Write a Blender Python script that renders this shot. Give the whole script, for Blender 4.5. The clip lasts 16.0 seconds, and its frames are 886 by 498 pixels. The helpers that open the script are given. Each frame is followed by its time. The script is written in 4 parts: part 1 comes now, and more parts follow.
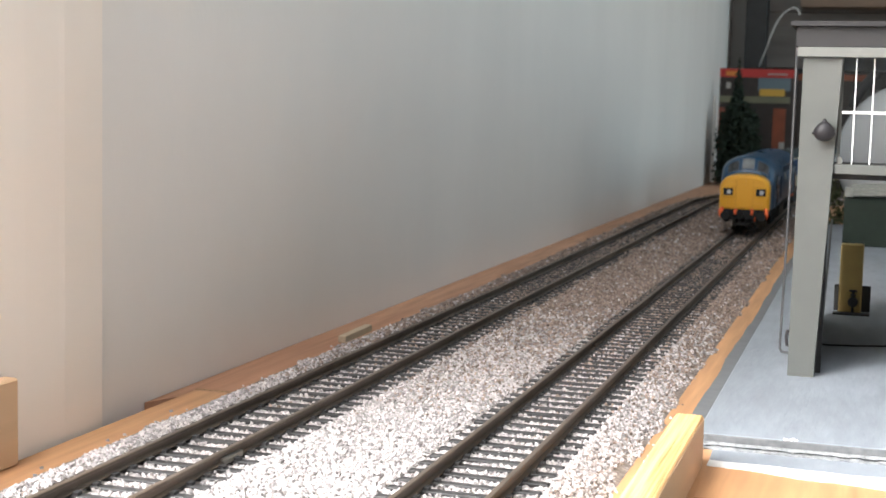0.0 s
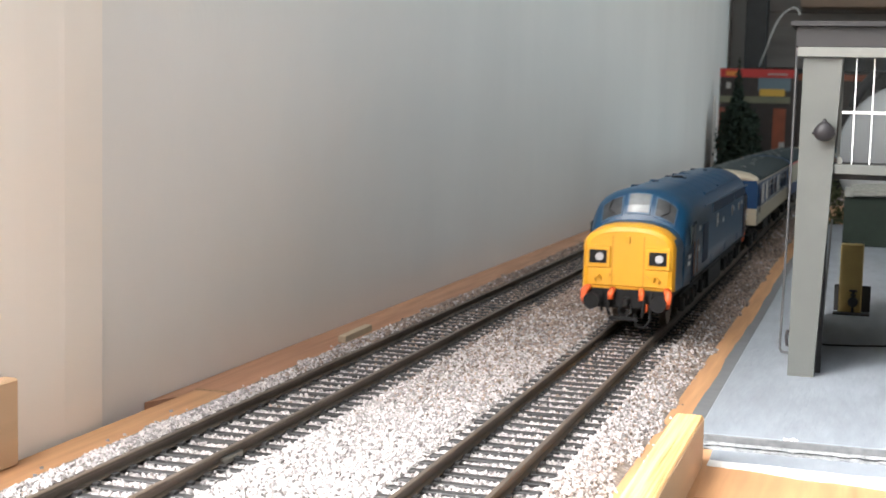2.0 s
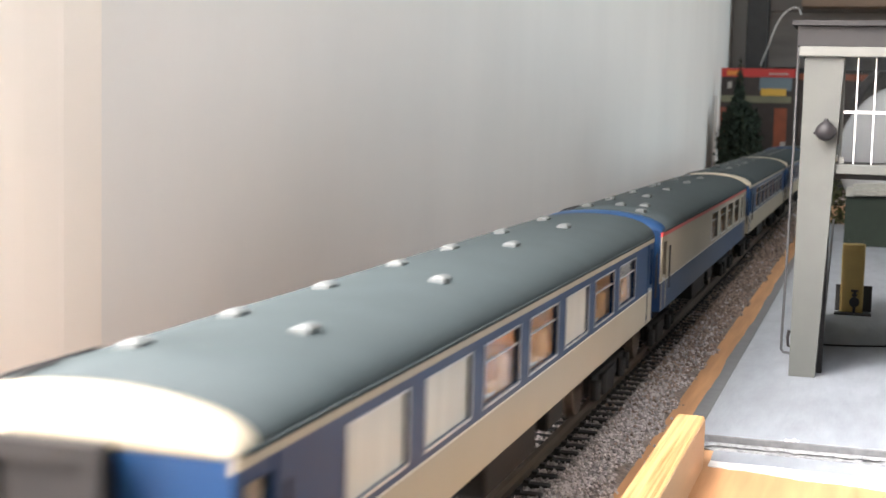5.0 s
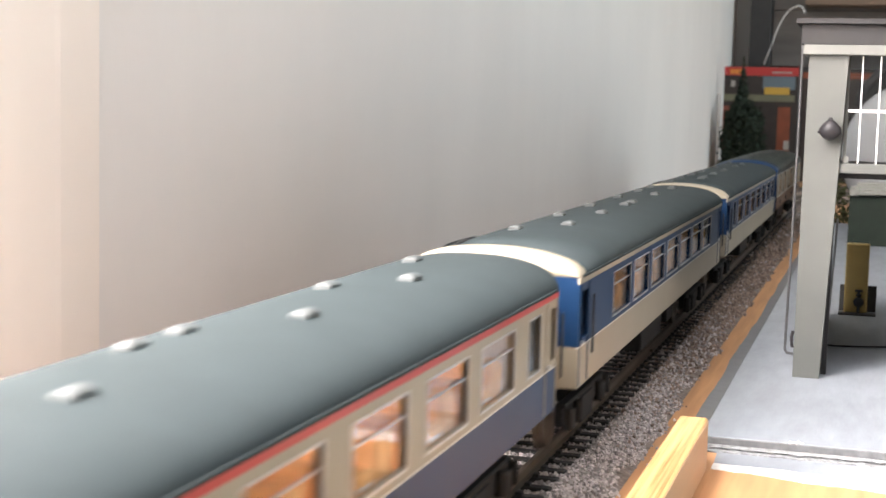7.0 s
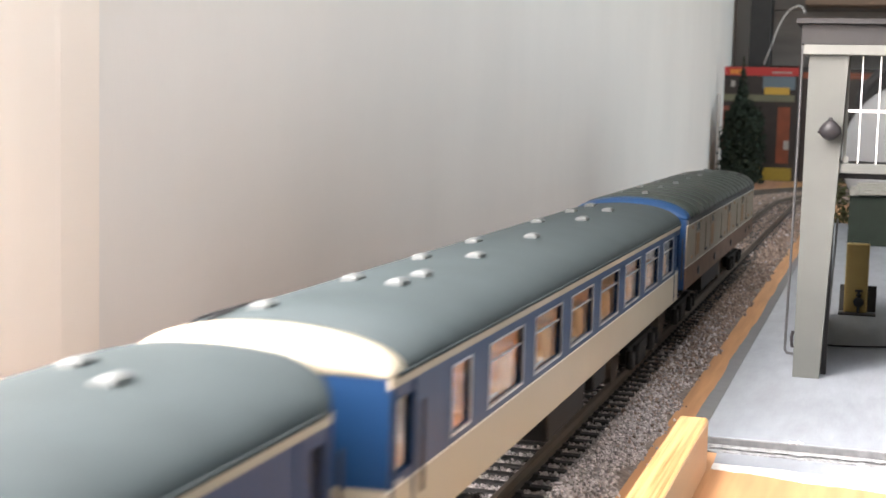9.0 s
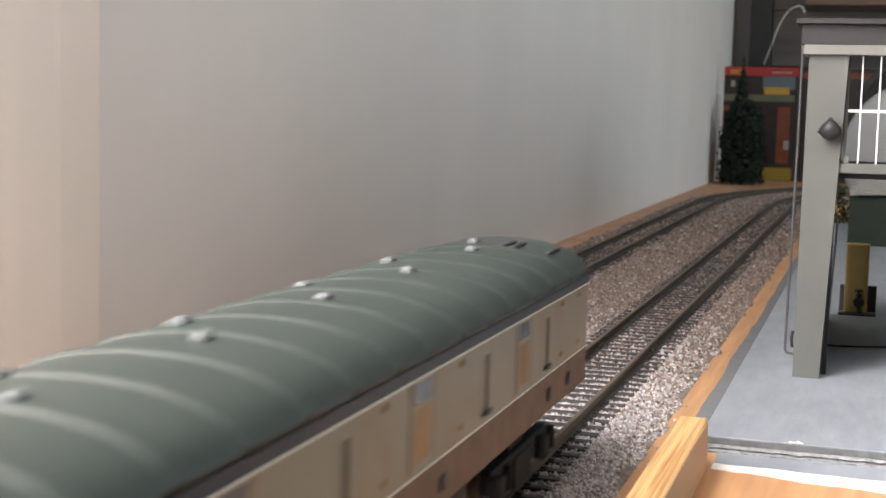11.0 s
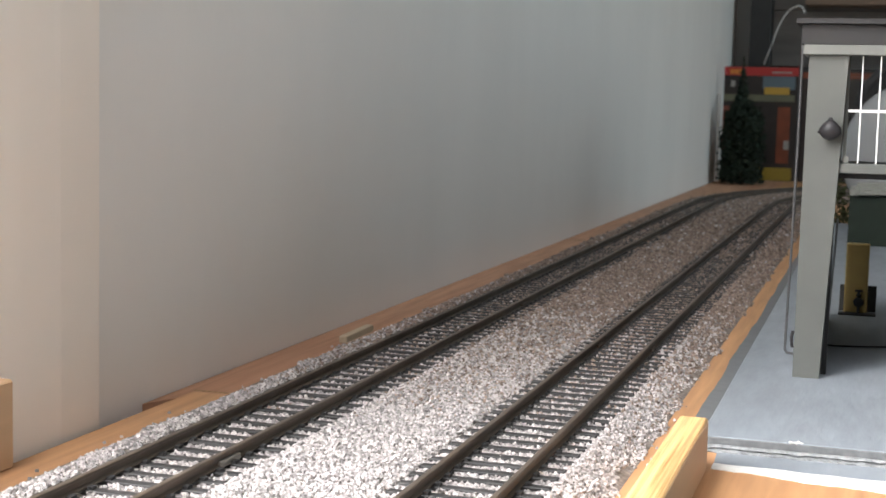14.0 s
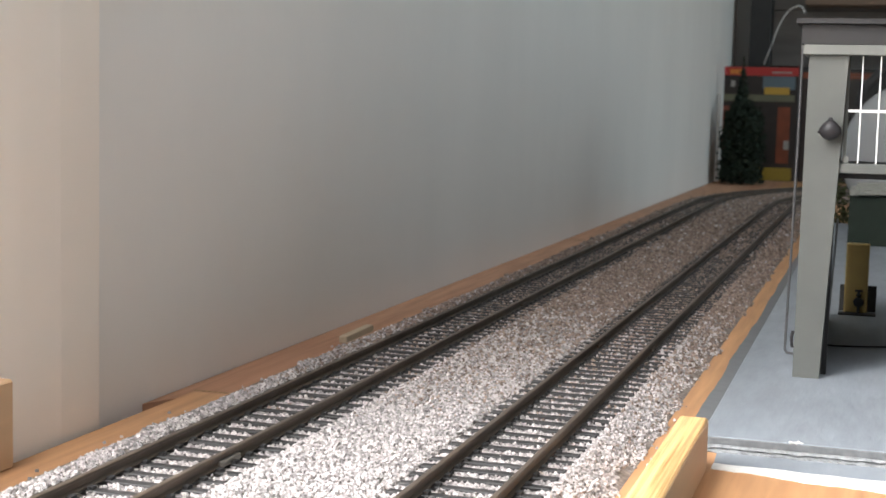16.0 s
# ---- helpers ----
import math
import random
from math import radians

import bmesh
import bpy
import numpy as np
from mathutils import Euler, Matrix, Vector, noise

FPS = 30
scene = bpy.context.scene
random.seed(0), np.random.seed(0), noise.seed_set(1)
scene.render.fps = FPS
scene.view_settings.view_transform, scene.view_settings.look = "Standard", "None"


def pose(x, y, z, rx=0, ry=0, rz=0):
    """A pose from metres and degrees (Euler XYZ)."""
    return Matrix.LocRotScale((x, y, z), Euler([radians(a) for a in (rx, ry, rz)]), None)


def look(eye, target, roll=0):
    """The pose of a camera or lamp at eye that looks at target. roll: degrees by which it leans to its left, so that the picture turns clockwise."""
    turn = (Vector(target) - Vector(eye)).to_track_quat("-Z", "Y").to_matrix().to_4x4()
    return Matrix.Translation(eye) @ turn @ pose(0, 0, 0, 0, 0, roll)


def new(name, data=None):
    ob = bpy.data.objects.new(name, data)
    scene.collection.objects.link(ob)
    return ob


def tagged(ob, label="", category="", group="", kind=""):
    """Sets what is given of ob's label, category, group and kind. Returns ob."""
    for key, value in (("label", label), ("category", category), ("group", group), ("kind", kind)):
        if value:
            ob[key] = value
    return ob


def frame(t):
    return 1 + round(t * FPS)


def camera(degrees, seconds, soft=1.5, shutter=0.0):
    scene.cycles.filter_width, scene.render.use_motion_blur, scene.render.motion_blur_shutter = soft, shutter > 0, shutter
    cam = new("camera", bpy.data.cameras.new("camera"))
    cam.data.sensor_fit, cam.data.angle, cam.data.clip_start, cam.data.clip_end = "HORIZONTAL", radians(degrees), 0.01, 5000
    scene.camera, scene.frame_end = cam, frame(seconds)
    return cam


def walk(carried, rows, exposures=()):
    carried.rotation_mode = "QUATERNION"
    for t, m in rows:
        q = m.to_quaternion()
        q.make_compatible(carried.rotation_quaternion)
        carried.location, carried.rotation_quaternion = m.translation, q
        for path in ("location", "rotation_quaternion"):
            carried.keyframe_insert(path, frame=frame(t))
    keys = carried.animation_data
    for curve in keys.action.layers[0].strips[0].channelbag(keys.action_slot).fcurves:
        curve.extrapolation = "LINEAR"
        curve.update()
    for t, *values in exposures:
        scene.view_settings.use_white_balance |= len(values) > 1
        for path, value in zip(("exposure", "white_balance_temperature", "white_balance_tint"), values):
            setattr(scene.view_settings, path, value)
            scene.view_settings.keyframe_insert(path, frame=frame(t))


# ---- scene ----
MM = 0.001

# camera: on a small stand beside the baseboard
cam = camera(35.047, 16.0, soft=1.5, shutter=0.5)
cam.data.dof.use_dof, cam.data.dof.focus_distance, cam.data.dof.aperture_fstop = True, 0.34, 70.0
POSE_FAR = look((0.073245, -0.004158, 0.071493), (-0.218160, 0.947063, -0.029817), 1.435)
POSE_NEAR = look((0.072711, 0.0, 0.071516), (-0.221370, 0.950255, -0.031103), 1.461)
walk(cam, [(0, POSE_FAR), (4.2, POSE_FAR), (4.5, POSE_FAR), (6.0, POSE_NEAR), (6.3, POSE_NEAR), (16, POSE_NEAR)],
     exposures=[(0, 0.21, 6280, 10), (1.5, 0.26, 6280, 10), (2.6, 0.42, 6350, 11), (3.0, 0.70, 6420, 12.5), (3.4, 0.74, 6420, 13), (4.2, 0.72, 6480, 13.5), (6.3, 0.80, 6640, 15.5), (9.2, 0.80, 6640, 15.5),
                (11.3, -0.14, 6580, 14.5), (11.6, -0.34, 6540, 13.5), (11.9, -0.46, 6380, 11), (12.1, -0.44, 6300, 10), (12.5, -0.25, 6280, 10), (16, -0.23, 6280, 10)])

# daylight: sky outside, a window beside the near track, a roof window and a window across the room
world = bpy.data.worlds.new("sky")
scene.world = world
world.use_nodes = True
wn = world.node_tree.nodes
sky = wn.new("ShaderNodeTexSky")
sky.sky_type, sky.sun_disc, sky.sun_elevation, sky.sun_rotation = "NISHITA", False, radians(40), radians(200)
wn["Background"].inputs[1].default_value = 0.1
world.node_tree.links.new(sky.outputs[0], wn["Background"].inputs[0])


def area_lamp(name, m, sx, sy, watts, colour):
    d = bpy.data.lights.new(name, "AREA")
    d.shape, d.size, d.size_y, d.energy, d.color = "RECTANGLE", sx, sy, watts, colour
    ob = new(name, d)
    ob.matrix_world = m
    return ob


area_lamp("roof_window_light", look((0.05, -0.33, 0.985), (0.05, -0.30, 0.0)), 0.30, 0.76, 4.2, (0.97, 0.985, 1.0))
area_lamp("side_window_light", look((-0.290, -0.07, 0.40), (0.30, 0.12, 0.02)), 0.50, 0.74, 27.0, (1.0, 0.965, 0.92))
area_lamp("east_window_light", look((1.185, 1.06, 0.45), (-0.10, 1.10, 0.10)), 1.2, 0.9, 6.9, (0.74, 0.94, 1.0))


# ---- materials ----
def mat(name, colour, rough=0.6, metal=0.0, vary=0.12, grain=4.0, bump=0.0, bump_size=1.0, stretch=(1, 1, 1), island=0.0,
        rand=0.0, dark=None, dark_amount=0.0, dark_size=25.0, coat=0.0, spec=0.5):
    """Procedural paint or plain stuff. Sizes are in millimetres."""
    m = bpy.data.materials.new(name)
    m.use_nodes = True
    nt = m.node_tree
    n, link = nt.nodes, nt.links.new
    b = n["Principled BSDF"]
    b.inputs["Roughness"].default_value = rough
    b.inputs["Metallic"].default_value = metal
    b.inputs["Coat Weight"].default_value = coat
    b.inputs["Specular IOR Level"].default_value = spec
    tc = n.new("ShaderNodeTexCoord")
    mp = n.new("ShaderNodeMapping")
    mp.inputs["Scale"].default_value = stretch
    link(tc.outputs["Object"], mp.inputs[0])
    nz = n.new("ShaderNodeTexNoise")
    nz.inputs["Scale"].default_value = 1000.0 / grain
    nz.inputs["Detail"].default_value = 6
    link(mp.outputs[0], nz.inputs[0])
    mr = n.new("ShaderNodeMapRange")
    mr.inputs["From Min"].default_value, mr.inputs["From Max"].default_value = 0.25, 0.75
    mr.inputs["To Min"].default_value, mr.inputs["To Max"].default_value = 1 - vary, 1 + vary
    link(nz.outputs[0], mr.inputs[0])
    val = mr.outputs[0]
    if island or rand:
        gi = n.new("ShaderNodeNewGeometry" if island else "ShaderNodeObjectInfo")
        r2 = n.new("ShaderNodeMapRange")
        amount = island or rand
        r2.inputs["To Min"].default_value, r2.inputs["To Max"].default_value = 1 - amount, 1 + amount
        link(gi.outputs["Random Per Island" if island else "Random"], r2.inputs[0])
        mu = n.new("ShaderNodeMath")
        mu.operation = "MULTIPLY"
        link(val, mu.inputs[0])
        link(r2.outputs[0], mu.inputs[1])
        val = mu.outputs[0]
    sc = n.new("ShaderNodeVectorMath")
    sc.operation = "SCALE"
    sc.inputs[0].default_value = colour
    link(val, sc.inputs["Scale"])
    col = sc.outputs[0]
    if dark:
        nz2 = n.new("ShaderNodeTexNoise")
        nz2.inputs["Scale"].default_value = 1000.0 / dark_size
        nz2.inputs["Detail"].default_value = 8
        nz2.inputs["Roughness"].default_value = 0.7
        link(mp.outputs[0], nz2.inputs[0])
        r3 = n.new("ShaderNodeMapRange")
        r3.inputs["From Min"].default_value, r3.inputs["From Max"].default_value = 0.48, 0.72
        r3.inputs["To Max"].default_value = dark_amount
        link(nz2.outputs[0], r3.inputs[0])
        mx = n.new("ShaderNodeMix")
        mx.data_type = "RGBA"
        link(r3.outputs[0], mx.inputs[0])
        link(col, mx.inputs[6])
        mx.inputs[7].default_value = (*dark, 1)
        col = mx.outputs[2]
    link(col, b.inputs["Base Color"])
    if bump:
        nb = n.new("ShaderNodeTexNoise")
        nb.inputs["Scale"].default_value = 1000.0 / bump_size
        nb.inputs["Detail"].default_value = 5
        link(mp.outputs[0], nb.inputs[0])
        bu = n.new("ShaderNodeBump")
        bu.inputs["Strength"].default_value = bump
        bu.inputs["Distance"].default_value = bump_size * 0.0003
        link(nb.outputs[0], bu.inputs["Height"])
        link(bu.outputs[0], b.inputs["Normal"])
    return m


def glass(name, tint=(1, 1, 1), rough=0.03):
    m = bpy.data.materials.new(name)
    m.use_nodes = True
    nt = m.node_tree
    n, link = nt.nodes, nt.links.new
    n.remove(n["Principled BSDF"])
    tr = n.new("ShaderNodeBsdfTransparent")
    tr.inputs[0].default_value = (*tint, 1)
    gl = n.new("ShaderNodeBsdfGlossy")
    gl.inputs["Roughness"].default_value = rough
    lw = n.new("ShaderNodeLayerWeight")
    lw.inputs["Blend"].default_value = 0.5
    pw = n.new("ShaderNodeMath")
    pw.operation = "POWER"
    pw.inputs[1].default_value = 4.0
    link(lw.outputs["Facing"], pw.inputs[0])
    ma = n.new("ShaderNodeMath")
    ma.operation = "MULTIPLY_ADD"
    ma.inputs[1].default_value, ma.inputs[2].default_value = 0.6, 0.04
    link(pw.outputs[0], ma.inputs[0])
    mx = n.new("ShaderNodeMixShader")
    link(ma.outputs[0], mx.inputs[0])
    link(tr.outputs[0], mx.inputs[1])
    link(gl.outputs[0], mx.inputs[2])
    link(mx.outputs[0], n["Material Output"].inputs[0])
    return m


WALL = mat("wall_paint", (0.79, 0.735, 0.69), 0.55, vary=0.035, grain=60, bump=0.12, bump_size=1.5, dark=(0.70, 0.65, 0.61), dark_amount=0.35, dark_size=220, stretch=(1, 1, 0.35))
TRIMWHITE = mat("white_gloss_trim", (0.86, 0.765, 0.68), 0.4, vary=0.03, grain=40, bump=0.05)
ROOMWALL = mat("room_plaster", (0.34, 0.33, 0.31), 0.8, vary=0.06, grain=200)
CEIL = mat("ceiling_paint", (0.48, 0.48, 0.47), 0.9, vary=0.04, grain=300)
CARPET = mat("carpet", (0.16, 0.13, 0.11), 0.95, vary=0.25, grain=6, bump=0.4, bump_size=4)
PLY = mat("pine_board", (0.50, 0.27, 0.13), 0.6, vary=0.22, grain=3.0, bump=0.15, bump_size=1.2, stretch=(1, 0.06, 1), dark=(0.30, 0.13, 0.055), dark_amount=0.75, dark_size=30)
PINE = mat("cut_pine", (0.70, 0.45, 0.20), 0.75, vary=0.4, grain=0.7, bump=1.0, bump_size=0.9, stretch=(1, 0.015, 0.2), dark=(0.32, 0.10, 0.012), dark_amount=1.0, dark_size=1.5)
PALEPINE = mat("grey_offcut", (0.52, 0.42, 0.30), 0.8, vary=0.2, grain=1.0, bump=0.3, bump_size=1.0, stretch=(1, 0.06, 1))
PINEEND = mat("pine_batten_face", (0.60, 0.40, 0.24), 0.6, vary=0.15, grain=5, bump=0.15, bump_size=1.2, stretch=(1, 0.1, 1), dark=(0.42, 0.2, 0.08), dark_amount=0.4, dark_size=20)
CHIP = mat("chipboard_edge", (0.30, 0.19, 0.10), 0.85, vary=0.5, grain=1.2, bump=0.6, bump_size=1.2)
STONE = mat("ballast_chips", (0.43, 0.40, 0.395), 0.9, vary=0.25, grain=0.8, island=0.5)
STONEBROWN = mat("brown_ballast_chips", (0.27, 0.207, 0.172), 0.9, vary=0.25, grain=0.8, island=0.5)
PLYRED = mat("red_brown_board", (0.48, 0.265, 0.16), 0.65, vary=0.25, grain=3.0, bump=0.2, bump_size=1.2, stretch=(1, 0.06, 1), dark=(0.30, 0.125, 0.065), dark_amount=0.6, dark_size=26)
ARMGREY = mat("dull_white_plastic", (0.34, 0.34, 0.33), 0.5, vary=0.08)
BED = mat("ballast_bed", (0.21, 0.18, 0.16), 0.9, vary=0.6, grain=1.3, bump=1.0, bump_size=1.3)
RAIL = mat("weathered_rail", (0.115, 0.090, 0.070), 0.5, metal=0.35, vary=0.3, grain=4, stretch=(1, 0.2, 1), dark=(0.16, 0.10, 0.06), dark_amount=0.5, dark_size=14, bump=0.1)
SLEEPER = mat("sleeper_plastic", (0.030, 0.029, 0.030), 0.6, vary=0.35, grain=2.5, rand=0.3, bump=0.2, bump_size=0.7, dark=(0.10, 0.09, 0.085), dark_amount=0.5, dark_size=3)
JOINER = mat("rail_joiner", (0.30, 0.28, 0.25), 0.45, metal=0.7, vary=0.2)
GREYPAINT = mat("grey_painted_card", (0.27, 0.30, 0.335), 0.55, vary=0.14, grain=5, bump=0.45, bump_size=1.6, stretch=(1, 0.25, 1), dark=(0.20, 0.215, 0.235), dark_amount=0.5, dark_size=30)
GREYDARK = mat("grey_painted_wood", (0.15, 0.16, 0.17), 0.6, vary=0.1, grain=6, bump=0.2)
CARDEDGE = mat("rough_card_edge", (0.25, 0.26, 0.27), 0.9, vary=0.4, grain=1.6, bump=0.8, bump_size=1.0, dark=(0.5, 0.5, 0.5), dark_amount=0.5, dark_size=3)
WHITEPAINT = mat("white_paint_smear", (0.78, 0.78, 0.76), 0.6, vary=0.1, grain=3, bump=0.3, bump_size=1.5)
STONEGREY = mat("grey_green_plastic", (0.110, 0.116, 0.108), 0.55, vary=0.06, grain=8, bump=0.1, bump_size=0.8, dark=(0.093, 0.098, 0.09), dark_amount=0.4, dark_size=25)
EAVE = mat("pale_grey_plastic", (0.175, 0.18, 0.168), 0.5, vary=0.06, grain=6, bump=0.08)
ROOFDARK = mat("dark_slate_plastic", (0.022, 0.021, 0.022), 0.6, vary=0.12, grain=6, bump=0.12)
LAMPDARK = mat("dark_iron", (0.022, 0.020, 0.023), 0.5, vary=0.15, grain=2, bump=0.1)
BARWHITE = mat("white_glazing_bar", (0.82, 0.83, 0.83), 0.4, vary=0.02)
YELLOWBOX = mat("faded_yellow_card", (0.47, 0.34, 0.12), 0.6, vary=0.1, grain=6, bump=0.1)
GREENBOX = mat("dark_green_paint", (0.009, 0.021, 0.012), 0.6, vary=0.2, grain=5, bump=0.2)
GREYWOOD = mat("grey_plank", (0.33, 0.33, 0.30), 0.8, vary=0.2, grain=3)
LEAF = mat("hedge_leaf", (0.055, 0.062, 0.022), 0.8, vary=0.3, grain=2, island=0.5)
LEAFD = mat("conifer_leaf", (0.013, 0.024, 0.013), 0.85, vary=0.3, grain=2, island=0.5)
BARK = mat("bark", (0.05, 0.035, 0.025), 0.9, vary=0.3)
BLACKPOST = mat("black_wood", (0.022, 0.021, 0.021), 0.6, vary=0.2, grain=10)
BACKBOARD = mat("weathered_backboard", (0.13, 0.115, 0.105), 0.7, vary=0.3, grain=18, stretch=(0.2, 1, 1), bump=0.2, dark=(0.07, 0.06, 0.055), dark_amount=0.6, dark_size=60)
SHELF = mat("brown_shelf", (0.17, 0.115, 0.08), 0.7, vary=0.2, grain=14, stretch=(0.1, 1, 1))
REDCARD = mat("red_card", (0.42, 0.026, 0.022), 0.4, vary=0.06, grain=20)
BLUECARD = mat("blue_grey_card", (0.10, 0.145, 0.175), 0.4, vary=0.08, grain=20)
YELCARD = mat("yellow_card", (0.50, 0.30, 0.04), 0.4, vary=0.06, grain=20)
ORCARD = mat("orange_card", (0.19, 0.045, 0.017), 0.45, vary=0.25, grain=14)
DARKCARD = mat("dark_picture_card", (0.022, 0.015, 0.013), 0.45, vary=0.4, grain=12)
WHITECARD = mat("pale_print", (0.32, 0.30, 0.27), 0.5, vary=0.05)
WIREWHITE = mat("white_wire", (0.75, 0.74, 0.72), 0.4, vary=0.03)
PIPE = mat("grey_wire", (0.13, 0.13, 0.135), 0.45, metal=0.5, vary=0.1)

LOCOBLUE = mat("rail_blue_paint", (0.003, 0.043, 0.102), 0.36, vary=0.1, grain=12, bump=0.04, dark=(0.005, 0.032, 0.075), dark_amount=0.35, dark_size=40)
LOCOYEL = mat("warning_yellow_paint", (0.68, 0.335, 0.016), 0.38, vary=0.04, grain=10, bump=0.05)
BLACK = mat("black_plastic", (0.011, 0.0105, 0.011), 0.65, vary=0.2, grain=3, spec=0.25)
ORANGE = mat("orange_red_plastic", (0.75, 0.12, 0.03), 0.45, vary=0.08)
LAMPWHITE = mat("lamp_lens", (0.5, 0.5, 0.52), 0.2, vary=0.02)
SILVER = mat("bright_metal_paint", (0.62, 0.63, 0.64), 0.3, metal=0.6, vary=0.05)
GRILLE = mat("dark_grille", (0.006, 0.018, 0.045), 0.75, vary=0.3, grain=1.0, bump=0.8, bump_size=0.8, stretch=(1, 1, 0.2))
COBLUE = mat("coach_blue_paint", (0.006, 0.036, 0.105), 0.45, spec=0.35, vary=0.06, grain=12, bump=0.03)
CREAM = mat("coach_pale_grey_paint", (0.37, 0.325, 0.245), 0.45, vary=0.04, grain=14, bump=0.03)
ROOFGREY = mat("coach_roof_grey", (0.035, 0.046, 0.049), 0.72, spec=0.12, vary=0.08, grain=10, bump=0.06, bump_size=2)
ROOFGREEN = mat("van_roof_green_grey", (0.022, 0.030, 0.026), 0.42, spec=0.4, vary=0.08, grain=10, bump=0.06, bump_size=2)
VENT = mat("roof_vent_grey", (0.085, 0.095, 0.096), 0.65, vary=0.1)
REDLINE = mat("red_lining", (0.55, 0.05, 0.045), 0.4, vary=0.04)
SEAT = mat("orange_seat", (0.90, 0.46, 0.16), 0.7, vary=0.25, grain=4, bump=0.2)
TABLE = mat("pale_table", (0.74, 0.71, 0.69), 0.5, vary=0.05)
PANE = glass("coach_glazing", (0.96, 0.96, 0.96))
CLEAR = glass("clear_plastic_glazing", (0.93, 0.94, 0.94), 0.08)
VANSIDE = mat("van_pale_grey_paint", (0.26, 0.222, 0.165), 0.5, vary=0.07, grain=10, bump=0.05, dark=(0.24, 0.13, 0.065), dark_amount=0.6, dark_size=16)
VANLOW = mat("van_rusty_sole", (0.15, 0.085, 0.055), 0.7, vary=0.25, grain=6)


# ---- building blocks (millimetres) ----
def obj(name, bm, material, parent=None, label="", smooth=False, xyz=(0, 0, 0), extra=()):
    bmesh.ops.scale(bm, vec=(MM, MM, MM), verts=bm.verts)
    me = bpy.data.meshes.new(name)
    if smooth:
        for f in bm.faces:
            f.smooth = True
    bm.to_mesh(me)
    bm.free()
    me.materials.append(material)
    for e in extra:
        me.materials.append(e)
    ob = new(name, me)
    ob.location = Vector(xyz) * MM
    if parent:
        ob.parent = parent
    if label:
        ob["label"] = label
    return ob


def part(name, bm, material, parent, label="", smooth=False, xyz=(0, 0, 0), extra=()):
    return obj(name, bm, material, parent, label, smooth, xyz, extra)


def thing(name, label, category, group="", xyz=(0, 0, 0), rz=0):
    e = new(name)
    e.empty_display_size = 0.01
    e.matrix_basis = pose(xyz[0] * MM, xyz[1] * MM, xyz[2] * MM, 0, 0, rz)
    return tagged(e, label, category, group)


def box(bm, x0, x1, y0, y1, z0, z1, bevel=0.0, mi=0):
    vs = [bm.verts.new((x, y, z)) for x in (x0, x1) for y in (y0, y1) for z in (z0, z1)]
    fs = [bm.faces.new([vs[i] for i in q]) for q in ((0, 1, 3, 2), (4, 6, 7, 5), (0, 4, 5, 1), (2, 3, 7, 6), (0, 2, 6, 4), (1, 5, 7, 3))]
    for f in fs:
        f.material_index = mi
    if bevel:
        es = list({e for f in fs for e in f.edges})
        r = bmesh.ops.bevel(bm, geom=es, offset=bevel, segments=1, affect="EDGES")
        for f in r["faces"]:
            f.material_index = mi
    return bm


def boxes(*rows, bevel=0.0):
    bm = bmesh.new()
    for r in rows:
        box(bm, *r, bevel=bevel)
    return bm


def cyl(bm, a, b, r, seg=12, r2=None):
    a, b = Vector(a), Vector(b)
    d = b - a
    m = Matrix.Translation((a + b) / 2) @ d.to_track_quat("Z", "Y").to_matrix().to_4x4()
    bmesh.ops.create_cone(bm, cap_ends=True, segments=seg, radius1=r, radius2=r if r2 is None else r2, depth=d.length, matrix=m)
    return bm


def cylinder(a, b, r, seg=12, r2=None):
    return cyl(bmesh.new(), a, b, r, seg, r2)


def loft(rings, caps=True, closed=True):
    bm = bmesh.new()
    vs = [[bm.verts.new(p) for p in r] for r in rings]
    n = len(rings[0])
    for a, b in zip(vs, vs[1:]):
        for i in range(n if closed else n - 1):
            j = (i + 1) % n
            bm.faces.new((a[i], a[j], b[j], b[i]))
    if caps:
        bm.faces.new(vs[0][::-1])
        bm.faces.new(vs[-1])
    bmesh.ops.recalc_face_normals(bm, faces=bm.faces)
    return bm


def tube(points, r, seg=6):
    """A bent wire through points."""
    rings = []
    pts = [Vector(p) for p in points]
    up = Vector((0.3, 0.9, 0.2)).normalized()
    for i, p in enumerate(pts):
        d = (pts[min(i + 1, len(pts) - 1)] - pts[max(i - 1, 0)]).normalized()
        u = d.cross(up).normalized()
        w = d.cross(u)
        rings.append([p + (u * math.cos(a) + w * math.sin(a)) * r for a in (k * math.tau / seg for k in range(seg))])
    return loft(rings)


def plate(outline, z0, z1):
    """Outline in x, y drawn out along z."""
    return loft([[(x, y, z) for x, y in outline] for z in (z0, z1)])


# ---- railway geometry ----
BEND_Y, BEND_X = 1140.0, 500.0
BOARD_Z = -6.3


def along(s, off, z=0.0):
    """A point on a line at x = off beside the main track; s is y on the straight."""
    if s <= BEND_Y:
        return Vector((off, s, z))
    r = BEND_X - off
    a = (s - BEND_Y) / BEND_X
    if a < math.pi / 2:
        return Vector((BEND_X - r * math.cos(a), BEND_Y + r * math.sin(a), z))
    return Vector((BEND_X + (s - BEND_Y - BEND_X * math.pi / 2), BEND_Y + r, z))


def heading(s):
    return 0.0 if s <= BEND_Y else -min(math.degrees((s - BEND_Y) / BEND_X), 90.0)


# ---- the room ----
def structure(name, bm, material, label, smooth=False):
    return tagged(obj(name, bm, material, None, "", smooth), label, kind="structure")


